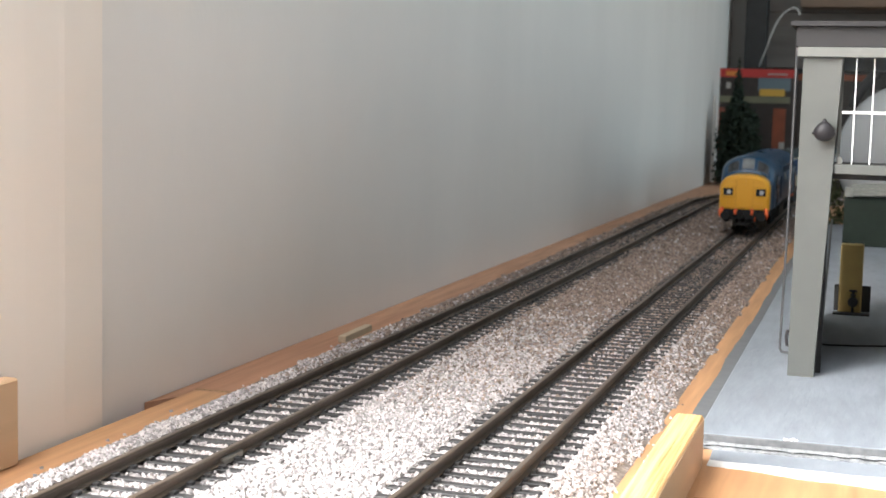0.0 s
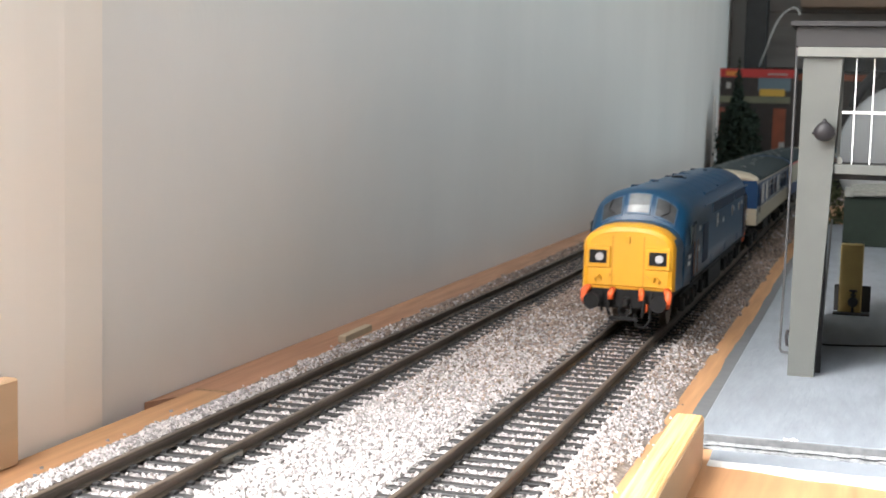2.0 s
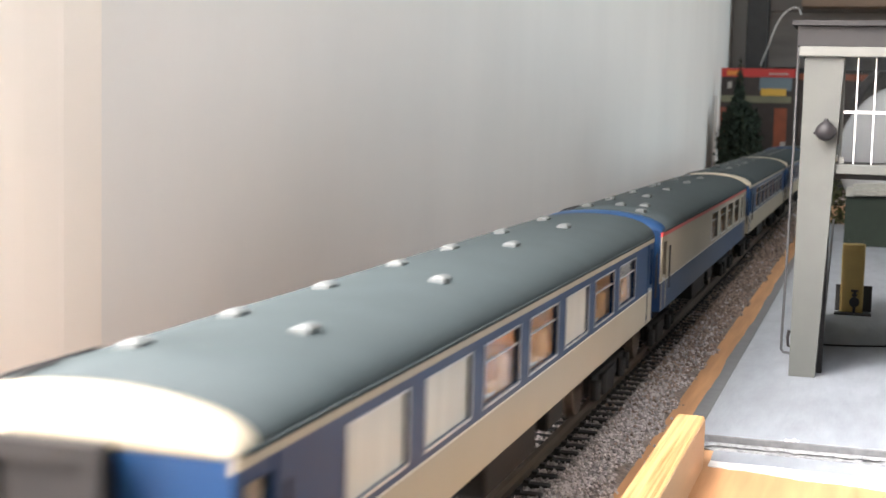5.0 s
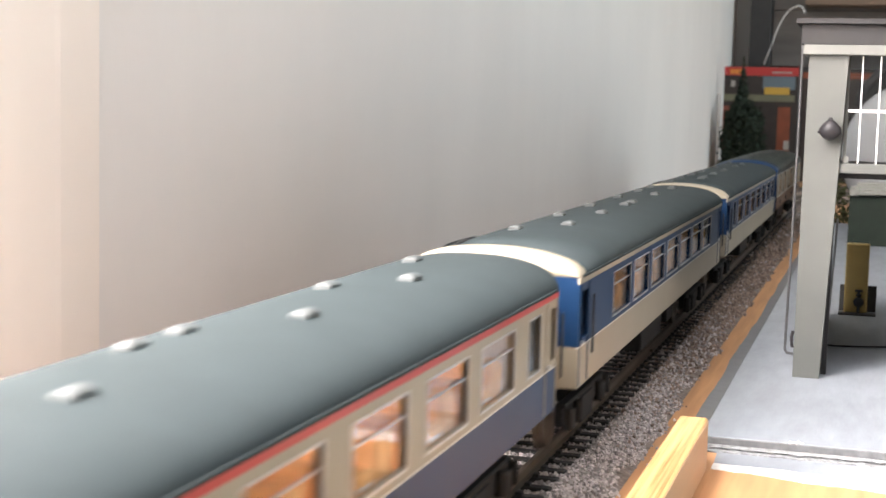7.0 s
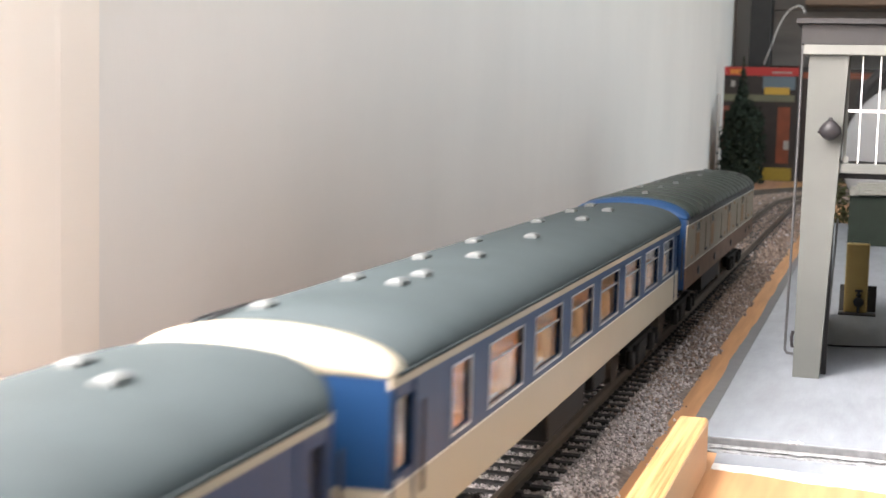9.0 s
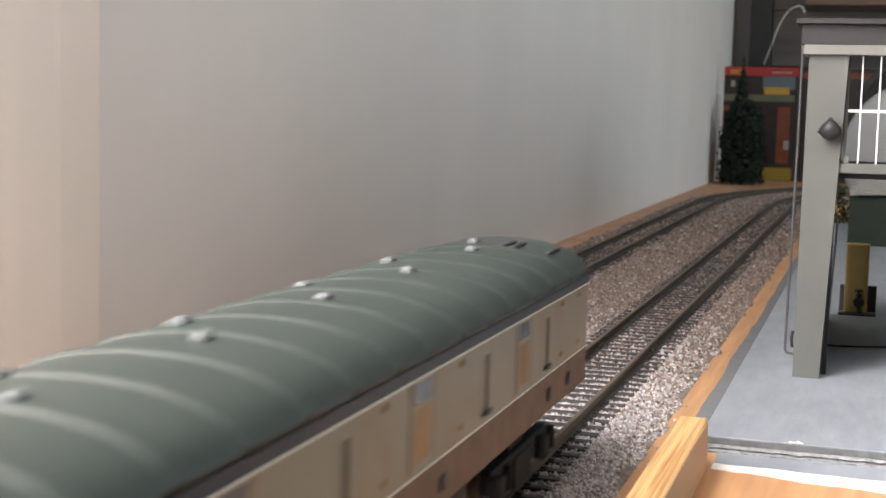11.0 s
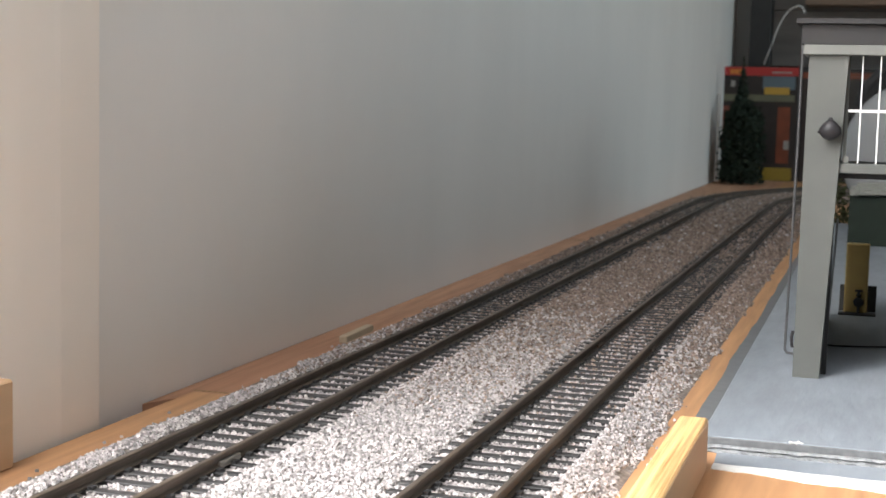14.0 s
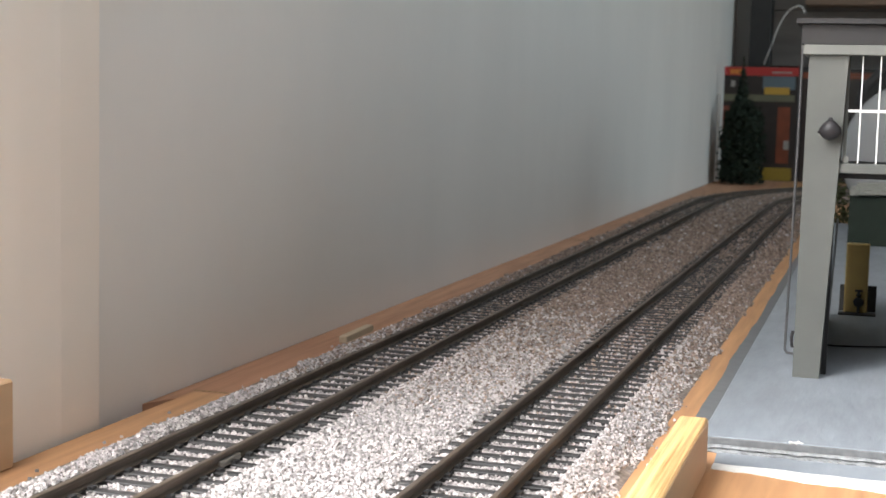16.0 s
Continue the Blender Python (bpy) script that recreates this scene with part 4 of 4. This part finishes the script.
    for y in (62, 84, 106, 128, 150, 172, 194):
        band = []
        for yy, e in ((y - 0.5, -0.02), (y - 0.2, 0.06), (y + 0.2, 0.06), (y + 0.5, -0.02)):
            band.append([(x * (1 + e / 30), yy, z + e) for x, z in arch(16.5, LOCO_Z, 35.2, 46.2, 2.2)[7:-7]])
        part("roof_seam", loft(band), LOCOBLUE, lo, "", True)
    part("exhaust", cylinder((0, 108, 44), (0, 108, 46.9), 2.2, 14), BLACK, lo)
    part("underframe", boxes((-13, 13, 10, 238, 11.5, 15.2), (-14.2, 14.2, 102, 146, 4.5, 12), bevel=0.5), BLACK, lo, "black fuel tanks and underframe")
    bogie(lo, 58, 52, 7.0, 3)
    bogie(lo, 190, 52, 7.0, 3)
    return lo


# -- coaches --
COACH = 254.0
BOW_FRONT, BOW_REAR, BOW_WALL = 0.8, 11.5, 5.5
ROOF_W, CANT, ROOF_H, ROOF_N = 18.1, 38.4, 5.1, 2.05


def side_panel(bm, sx, y0, y1, z0, z1, out=18.0, thick=0.9, mi=0):
    a, b = sorted((sx * (out - thick), sx * out))
    box(bm, a, b, y0, y1, z0, z1, mi=mi)


DOME = ((0.0, 0.10), (0.5, 0.40), (1.6, 0.62), (3.4, 0.80), (5.6, 0.92), (8.4, 0.99), (10.4, 1.0))


def roof_z(x, h):
    return CANT + h * max(0.0, 1 - (abs(x) / ROOF_W) ** ROOF_N) ** (1 / ROOF_N)


def roof_ring(y, h, w=ROOF_W, bow=0.0):
    pts = []
    for i in range(25):
        a = math.pi * (1 - i / 24)
        c, s = math.cos(a), math.sin(a)
        x = w * math.copysign(abs(c) ** (2 / ROOF_N), c)
        pts.append((x, y + bow * (1 - (x / w) ** 4), CANT + h * abs(s) ** (2 / ROOF_N)))
    return pts


def dome_rings(y, sg, high, lift=0.0, depth=1.0):
    """Rings of a rounded roof end from its bowed edge at y inwards; sg points out of the vehicle."""
    last = DOME[-1][0]
    bow = BOW_FRONT if sg < 0 else BOW_REAR
    return [roof_ring(y - sg * d * depth, high * f + lift, 17.7 + 0.4 * min(1, d / 3) + lift, sg * bow * (1 - d / last) ** (1.0 if sg < 0 else 0.2)) for d, f in DOME]


def roof(parent, length, material, ribs=(), high=5.1, start=4.5, tail=0.14):
    """A long roof with a rounded far end; the near dome is a part of its own."""
    rings = [roof_ring(start, high)] + [roof_ring(length * k / 8, high) for k in range(1, 8)] + dome_rings(length, 1, high, depth=tail)[::-1]
    r = part("roof", loft(rings), material, parent, "", True)
    for y in ribs:
        rr = []
        for yy, e in ((y - 1.7, -0.12), (y - 1.0, 0.22), (y, 0.42), (y + 1.0, 0.22), (y + 1.7, -0.12)):
            rr.append([(x * (1 + e * 0.02), yy, z + e) for x, yy, z in roof_ring(yy, high)])
        part("roof_rib", loft(rr), material, r, "", True)
    return r


def vents(parent, rows, high=5.1, k=1.0):
    for x, y in rows:
        z = roof_z(x, high)
        bm = loft([[(x + sx * 1.3 * k, y + sy * 2.0 * k, z - 0.8) for sx, sy in ((-1, -1), (1, -1), (1, 1), (-1, 1))],
                   [(x + sx * 1.3 * k, y + sy * 2.0 * k, z + 0.55) for sx, sy in ((-1, -1), (1, -1), (1, 1), (-1, 1))],
                   [(x + sx * 0.85 * k, y + sy * 1.7 * k, z + 0.85) for sx, sy in ((-1, -1), (1, -1), (1, 1), (-1, 1))],
                   [(x + sx * 0.35 * k, y + sy * 1.4 * k, z + 1.0) for sx, sy in ((-1, -1), (1, -1), (1, 1), (-1, 1))]])
        part("roof_vent", bm, VENT, parent)


def bowed(y, sg, hw, z0, z1, thick=1.0):
    """An end wall that bows outwards in plan."""
    xs = [hw * (k / 6 - 1) for k in range(13)]
    bow = BOW_FRONT if sg < 0 else BOW_WALL
    out = [(x, y + sg * bow * (1 - (x / 18.0) ** 2)) for x in xs]
    return plate(out + [(x, yy - sg * thick) for x, yy in reversed(out)], z0, z1)


def end_pipes(parent, y, sg, high, material):
    """Two thin roof pipes that climb over a dome."""
    for x0, x1, reach in ((-12.2, -10.5, 24), (-9.0, -9.4, 14)):
        pts = []
        for k in range(7):
            d = reach * k / 6
            f = next((f0 + (f1 - f0) * (d - d0) / (d1 - d0) for (d0, f0), (d1, f1) in zip(DOME, DOME[1:]) if d0 <= d <= d1), 1.0)
            x = x0 + (x1 - x0) * k / 6
            pts.append((x, y - sg * (d - BOW_FRONT * 0.7 * max(0, 1 - d / 10.4)), roof_z(x, high * f) + 0.45))
        part("roof_pipe", tube(pts, 0.24, 6), material, parent, "thin dark roof pipe")


def coach(label, wins, lower, band, top, cant, ends_top, seats=True, group="coaches in the train", roof_rows=()):
    """Sides in horizontal bands with real window openings: wins are (y0, y1, kind)."""
    co = thing("railway_coach", label, "railway coach", group)
    WZ0, WZ1, BELT, SOLE = 26.0, 35.5, 24.6, 16.3
    solid = []
    y = 0.0
    for w in wins:
        solid.append((y, w[0]))
        y = w[1]
    solid.append((y, COACH))
    for sx in (-1, 1):
        bm = bmesh.new()
        side_panel(bm, sx, 0, COACH, BELT, WZ0, mi=0)
        side_panel(bm, sx, 0, COACH, WZ1, CANT - 1.3, mi=0)
        for a, b in solid:
            side_panel(bm, sx, a, b, WZ0, WZ1, mi=0)
        part("upper_side", bm, band, co)
        bm = bmesh.new()
        side_panel(bm, sx, 0, COACH, SOLE, BELT - 0.25)
        part("lower_side", bm, lower, co)
        bm = bmesh.new()
        side_panel(bm, sx, 0, COACH, BELT - 0.25, BELT, 18.03)
        part("waist_line", bm, WHITELINE, co, "thin white waist line")
        bm = bmesh.new()
        side_panel(bm, sx, 0, COACH, CANT - 1.3, CANT, 18.06)
        part("cantrail_line", bm, cant, co)
        for a, b, kind in wins:
            fr = bmesh.new()
            o = 18.12
            for r in ((a - 0.3, b + 0.3, WZ0 - 0.35, WZ0), (a - 0.3, b + 0.3, WZ1, WZ1 + 0.25), (a - 0.3, a, WZ0, WZ1), (b, b + 0.3, WZ0, WZ1)):
                side_panel(fr, sx, *r, out=o, thick=0.5)
            wd = part("window", fr, SILVER if kind != "d" else band, co, "thin silver window rim" if kind != "d" else "")
            pn = bmesh.new()
            side_panel(pn, sx, a, b, WZ0, WZ1, 17.5, 0.25)
            pane = part("pane", pn, PANE if kind != "c" else CURTAIN, wd)
            if kind != "c":
                pane.visible_shadow = False
            if kind == "w":
                tb = bmesh.new()
                side_panel(tb, sx, a, b, 32.5, 32.7, 17.85, 0.4)
                part("top_light", tb, SILVER, wd)
        for a in (0.9, COACH - 9.4):
            dr = bmesh.new()
            for q in ((a, a + 0.25), (a + 8.2, a + 8.45)):
                side_panel(dr, sx, *q, SOLE + 0.5, CANT - 1.5, 18.18, 0.3)
            part("door_edge", dr, band, co)
            hd = bmesh.new()
            side_panel(hd, sx, a + 1.0, a + 2.2, 25.0, 25.6, 18.6, 0.6)
            part("door_handle", hd, SILVER, co)
            part("grab_rail", tube([(sx * 18.7, a + 10.2, 22), (sx * 18.7, a + 10.2, 34)], 0.28, 5), LAMPDARK, co)
    for y, sg in ((0.0, -1), (COACH, 1)):
        part("end_wall", bowed(y, sg, 17.6, BELT, CANT), COBLUE, co, "blue coach end")
        part("end_wall", bowed(y, sg, 17.6, SOLE, BELT - 0.02), lower, co)
        if sg < 0:
            part("roof_dome", loft(dome_rings(y, sg, ROOF_H, lift=0.07, depth=0.5)), ends_top, co, "painted roof end", True)
            end_pipes(co, y, sg, ROOF_H, ROOFDARK)
        y += BOW_WALL if sg > 0 else -BOW_FRONT
        g0, g1 = sorted((y - sg * 0.6, y + sg * 3.4))
        gw = part("gangway", boxes((-6.2, 6.2, g0, g1, 15.5, 39.2), bevel=0.7), BLACK, co, "black corridor connection")
        h0, h1 = sorted((y + sg * 3.4, y + sg * 4.0))
        part("gangway_plate", boxes((-6.8, -4.6, h0, h1, 15.2, 39.6), (4.6, 6.8, h0, h1, 15.2, 39.6), (-4.6, 4.6, h0, h1, 37.6, 39.6)), BLACK, gw)
        for sx in (-1, 1):
            part("end_pipe", tube([(sx * 13, y - sg * 1.2, 17), (sx * 13, y - sg * 1.2, 37)], 0.35, 5), COBLUE, co)
            part("lamp_bracket", boxes((sx * 12 - 0.6, sx * 12 + 0.6, min(y, y + sg * 0.9), max(y, y + sg * 0.9), 20, 22.5)), CREAM, co)
        buffers(co, y, sg)
        coupling(co, y, sg, 5)
    roof(co, COACH, ROOFGREY)
    part("floor", boxes((-17.0, 17.0, 1.2, COACH - 1.2, SOLE, SOLE + 1.2)), BLACK, co)
    part("rain_strip", boxes((18.05, 18.4, 2, COACH - 2, CANT - 0.1, CANT + 0.4), (-18.4, -18.05, 2, COACH - 2, CANT - 0.1, CANT + 0.4)), ROOFGREY, co)
    inner = part("interior", boxes((-16.9, 16.9, 1.2, COACH - 1.2, 17.5, 20.5)), SEAT, co, "orange-brown moulded interior")
    # pale lining added to bounce light between the dark blue sides
    part("lining", boxes((-16.9, 16.9, 1.5, COACH - 1.5, 37.9, 38.2), (-16.95, -16.65, 1.5, COACH - 1.5, 20.6, 25.2), (16.65, 16.95, 1.5, COACH - 1.5, 20.6, 25.2)), TABLE, inner, "pale lining added to brighten the interior")
    if seats:
        for a, b, kind in wins:
            if kind != "w":
                continue
            m = (a + b) / 2
            for sx in (-1, 1):
                x0, x1 = sorted((sx * 5, sx * 16.4))
                top = 31.0 if sx > 0 else 26.8
                part("seat", boxes((x0, x1, a - 4.2, a - 0.2, 20.5, top), (x0, x1, b - 6.5, b - 0.5, 20.5, top), (x0, x1, a - 0.2, a + 5.5, 20.5, 27.6 if sx > 0 else 24.0), (x0, x1, b - 12.5, b - 6.5, 20.5, 27.6 if sx > 0 else 24.0), bevel=0.6), SEAT, inner)
                part("table", boxes((min(sx * 7, sx * 16.6), max(sx * 7, sx * 16.6), m - 3.0, m + 1.5, 25.6, 26.2), bevel=0.2), TABLE, inner)
    part("partition", boxes((-16.8, 16.8, 23.0, 24.0, 20.5, 37.5), (-16.8, 16.8, COACH - 31, COACH - 30, 20.5, 37.5)), TABLE, inner)
    vents(co, roof_rows)
    part("underframe", boxes((-12, 12, 8, COACH - 8, 13.4, 16.2), (-14, -6, 96, 128, 6.5, 13.5), (6, 14, 104, 140, 6.5, 13.5), (4, 14, 150, 164, 8, 13.5), (-13, -5, 140, 168, 7.5, 13.5), bevel=0.4), BLACK, co, "black battery boxes and underframe")
    bogie(co, 34, 33, 6.0)
    bogie(co, COACH - 34, 33, 6.0)
    return co


WHITELINE = mat("white_lining", (0.72, 0.71, 0.66), 0.4, vary=0.03)
CURTAIN = mat("pale_curtain_window", (0.55, 0.53, 0.48), 0.35, vary=0.12, grain=2, stretch=(1, 1, 0.1))
D0, D1 = (2.3, 8.3, "d"), (248.2, 251.6, "d")
SALOON = [D0] + [(37 + 27.0 * k, 58.6 + 27.0 * k, "w") for k in range(7)] + [D1]
SALOON_2 = [D0, (26, 35, "t")] + [(45.5 + 29.3 * k, 65.8 + 29.3 * k, "w") for k in range(6)] + [(222, 240, "w"), D1]
FIRST = [D0] + [(29 + 29.0 * k, 50.5 + 29.0 * k, "c" if k in (0, 1, 4) else "w") for k in range(7)] + [D1]
BUFFET = [D0, (121, 140.5, "w"), (149.5, 168.5, "w"), (176.5, 195.5, "w"), (203, 222, "w"), (232, 240, "t"), D1]
V1 = [(-7, 46), (-7, 92), (-7, 133), (-7, 178), (-7, 218), (-7, 244), (2, 62), (2, 104), (2, 140), (2, 151), (2, 197), (2, 236)]
V2 = [(-7, 18), (-7, 52), (-7, 87), (-7, 122), (-7, 179), (-7, 218), (-7, 244), (2, 48), (2, 60), (2, 92), (2, 136), (2, 189), (2, 224)]
V3 = [(-7, 20), (-7, 56), (-7, 100), (-7, 144), (-7, 156), (-7, 203), (-7, 244), (1.5, 27), (7.5, 34), (9.5, 14), (2, 73), (2, 118), (2, 173), (2, 216)]
V4 = [(-7, 26), (-7, 52), (-7, 84), (-7, 118), (-7, 150), (-7, 190), (-7, 232), (6.5, 44), (6.5, 100), (3, 160), (3, 210)]


VANGLASS = mat("grey_door_glass", (0.10, 0.105, 0.115), 0.25, vary=0.2, grain=3)
VANRUST = mat("rust_stained_paint", (0.30, 0.165, 0.075), 0.6, vary=0.25, grain=4, dark=(0.20, 0.09, 0.04), dark_amount=0.6, dark_size=7)
VANSLOT = mat("brown_slot", (0.07, 0.045, 0.03), 0.7, vary=0.3, grain=3)


def parcels_van():
    L = 229.0
    va = thing("parcels_van", "pale grey model parcels van with a ribbed green-grey roof", "railway van")
    for sx in (-1, 1):
        bm = bmesh.new()
        side_panel(bm, sx, 0, L, 24.0, CANT - 1.6)
        part("side", bm, VANSIDE, va, "pale weathered van side")
        bm = bmesh.new()
        side_panel(bm, sx, 0, L, 17.0, 23.8)
        part("lower_side", bm, VANLOW, va, "rust-brown lower side")
        bm = bmesh.new()
        side_panel(bm, sx, 0, L, 23.8, 24.0, 18.10)
        part("waist_line", bm, WHITELINE, va)
        # the strip's near-black navy carries the shade along the roof edge
        bm = bmesh.new()
        side_panel(bm, sx, 0, L, CANT - 1.6, CANT, 18.20)
        part("cantrail", bm, mat("shade_cantrail", (0.022, 0.025, 0.035), 0.5) if sx < 0 else bpy.data.materials["shade_cantrail"], va, "cantrail strip coloured dark for the shade at the roof edge")
        bm = bmesh.new()
        side_panel(bm, sx, 0, L, CANT - 1.95, CANT - 1.6, 18.16)
        part("light_line", bm, WHITELINE, va)
        for a in (22, 62, 118, 172):
            d = bmesh.new()
            side_panel(d, sx, a - 0.4, a + 9.4, 24.6, 36.6, 18.12, 0.3)
            dr = part("door", d, VANSIDE, va, "pale weathered van door")
            for q in (a - 0.6, a + 9.2):
                e = bmesh.new()
                side_panel(e, sx, q, q + 0.3, 24.6, 36.4, 18.15, 0.3)
                part("door_seam", e, VANLOW, dr)
            e = bmesh.new()
            side_panel(e, sx, a + 1.0, a + 8.0, 33.4, 36.0, 18.18, 0.3)
            part("door_window", e, VANGLASS, dr, "small grey door window")
            e = bmesh.new()
            side_panel(e, sx, a + 1.2, a + 7.8, 25.6, 32.6, 18.16, 0.3)
            part("door_panel", e, VANRUST, dr, "rust-stained lower door panel")
        for a in (44, 92, 150.5, 190.5):
            e = bmesh.new()
            side_panel(e, sx, a, a + 5.2, 25.2, 34.8, 18.06, 0.3)
            lv = part("guard_lookout", e, VANSIDE, va)
            e = bmesh.new()
            side_panel(e, sx, a + 2.2, a + 4.2, 26.0, 34.4, 18.14, 0.3)
            part("slot", e, VANSLOT, lv, "narrow dark slot")
            e = bmesh.new()
            side_panel(e, sx, a + 1.0, a + 4.6, 25.3, 26.0, 18.7, 0.9)
            part("step", e, LAMPDARK, lv)
        for y in (12, 108, 140, 205, 220):
            for z in (26.1, 35.4):
                part("bolt", cylinder((sx * 17.8, y, z), (sx * 18.35, y, z), 0.5, 8), VANRUST, va)
        for y in (30, 76, 132, 196, 212):
            part("sole_fitting", cylinder((sx * 17.8, y, 20.2), (sx * 18.5, y, 20.2), 1.3, 12), LAMPDARK, va)
    VH = 6.1
    for y, sg in ((0.0, -1), (L, 1)):
        part("end_wall", bowed(y, sg, 17.6, 17, CANT), VANSIDE if sg > 0 else COBLUE, va, "" if sg > 0 else "blue van end")
        if sg < 0:
            part("roof_dome", loft(dome_rings(y, sg, VH, lift=0.07, depth=0.5)), COBLUE, va, "blue painted roof end", True)
        e = y + (BOW_WALL if sg > 0 else -BOW_FRONT)
        a, b = sorted((e - sg * 0.6, e + sg * 3.2))
        part("gangway", boxes((-6.2, 6.2, a, b, 15.5, 40), bevel=0.7), BLACK, va)
        buffers(va, e, sg)
        coupling(va, e, sg, 5)
    roof(va, L, ROOFGREEN, ribs=[14 + 14.2 * k for k in range(15)], high=VH, tail=0.35)
    vents(va, [(-8, 30), (-8, 68), (-8, 106), (-8, 144), (-8, 182), (1, 24), (1, 58), (1, 94), (1, 130), (1, 166), (1, 203), (-3, 218)], VH, 0.7)
    for x, y in ((4, 218), (6, 218), (12, 222)):
        z = roof_z(x, VH)
        part("roof_step", boxes((x - 0.5, x + 0.5, y - 5, y + 5, z - 0.3, z + 0.55), bevel=0.15), ROOFDARK, va, "dark roof step")
    part("floor", boxes((-17.0, 17.0, 1.2, L - 1.2, 16, 17.2), (-12, 12, 8, L - 8, 12.8, 16), (-13, 13, 84, 140, 6.5, 13)), BLACK, va)
    bogie(va, 32, 33, 6.0)
    bogie(va, L - 32, 33, 6.0)
    return va


random.seed(21)
loco = locomotive()
first_coach = coach("blue and pale grey model coach with curtained windows", FIRST, CREAM, COBLUE, CREAM, CREAM, CREAM, True, roof_rows=V4)
buffet_coach = coach("pale grey and blue model buffet coach with a red line", BUFFET, COBLUE, CREAM, CREAM, REDLINE, COBLUE, True, roof_rows=V3)
saloon_coach = coach("blue and pale grey model coach with orange seats", SALOON, CREAM, COBLUE, CREAM, CREAM, CREAM, True, roof_rows=V1)
saloon_coach_2 = coach("blue and pale grey model coach with a narrow end window", SALOON_2, CREAM, COBLUE, CREAM, CREAM, CREAM, True, roof_rows=V2)
van = parcels_van()

# ---- sleepers, one by one where the camera looks ----
SLEEPER_MESH = sleeper_mesh()
first = int(180 / PITCH)
for tr, off in ((track_main, TRACKS[0]), (track_wall, TRACKS[1])):
    for k in range(first, int(1130 / PITCH)):
        ob = new("sleeper", SLEEPER_MESH)
        ob.parent = tr
        ob.location = (off * MM, (k * PITCH + 1.2) * MM, random.uniform(-0.12, 0.05) * MM)
        ob.rotation_euler = (0, 0, random.uniform(-0.012, 0.012))
    bm = bmesh.new()
    s = 1130.0
    while s < 2450:
        p, h = along(s, off), math.radians(heading(s))
        me_box = [(-14.6, -1.25), (14.6, -1.25), (14.6, 1.25), (-14.6, 1.25)]
        vs = []
        for z in (-4.6, -2.62):
            vs.append([bm.verts.new((p.x + x * math.cos(h) - y * math.sin(h), p.y + x * math.sin(h) + y * math.cos(h), z)) for x, y in me_box])
        bm.faces.new(vs[1])
        for i in range(4):
            bm.faces.new((vs[0][i], vs[0][(i + 1) % 4], vs[1][(i + 1) % 4], vs[1][i]))
        s += PITCH
    far = part("sleepers_far", bm, SLEEPER, tr)
    far["kind"] = "stuff"

# nose position along the track, and each vehicle's distance behind it
RUN = [(0.0, 843.0), (0.5, 742.0), (1.0, 641.0), (1.5, 539.0), (2.0, 437.0), (2.5, 335.0), (3.0, 233.0), (3.5, 132.0), (4.0, 37.0), (4.5, -59.0), (5.0, -156.0), (6.0, -349.0), (7.0, -542.0),
       (8.4, -811.0), (9.0, -926.0), (10.0, -1116.0), (11.4, -1382.0), (12.5, -1591.0), (14.0, -1876.0), (16.0, -2256.0)]
GAPS = ((loco, -2.0, LOCO_LEN), (first_coach, 268.5, COACH), (buffet_coach, 537.0, COACH), (saloon_coach, 810.0, COACH), (saloon_coach_2, 1083.0, COACH), (van, 1353.0, 229.0))


def on_track(front, length):
    """The pose of a vehicle whose two bogies ride the main track."""
    a, b = along(front + 34, 0), along(front + length - 34, 0)
    d = (b - a).normalized()
    o = a - d * 34
    return pose(o.x * MM, o.y * MM, 0, 0, 0, math.degrees(math.atan2(-d.x, d.y)))


def nose_at(t):
    for (t0, s0), (t1, s1) in zip(RUN, RUN[1:]):
        if t0 <= t <= t1:
            return s0 + (s1 - s0) * (t - t0) / (t1 - t0)
    return RUN[-1][1]


def motions():
    for ob, gap, length in GAPS:
        times = [k * 0.5 for k in range(33)]
        walk(ob, [(t, on_track(nose_at(t) + gap, length)) for t in times])


motions()
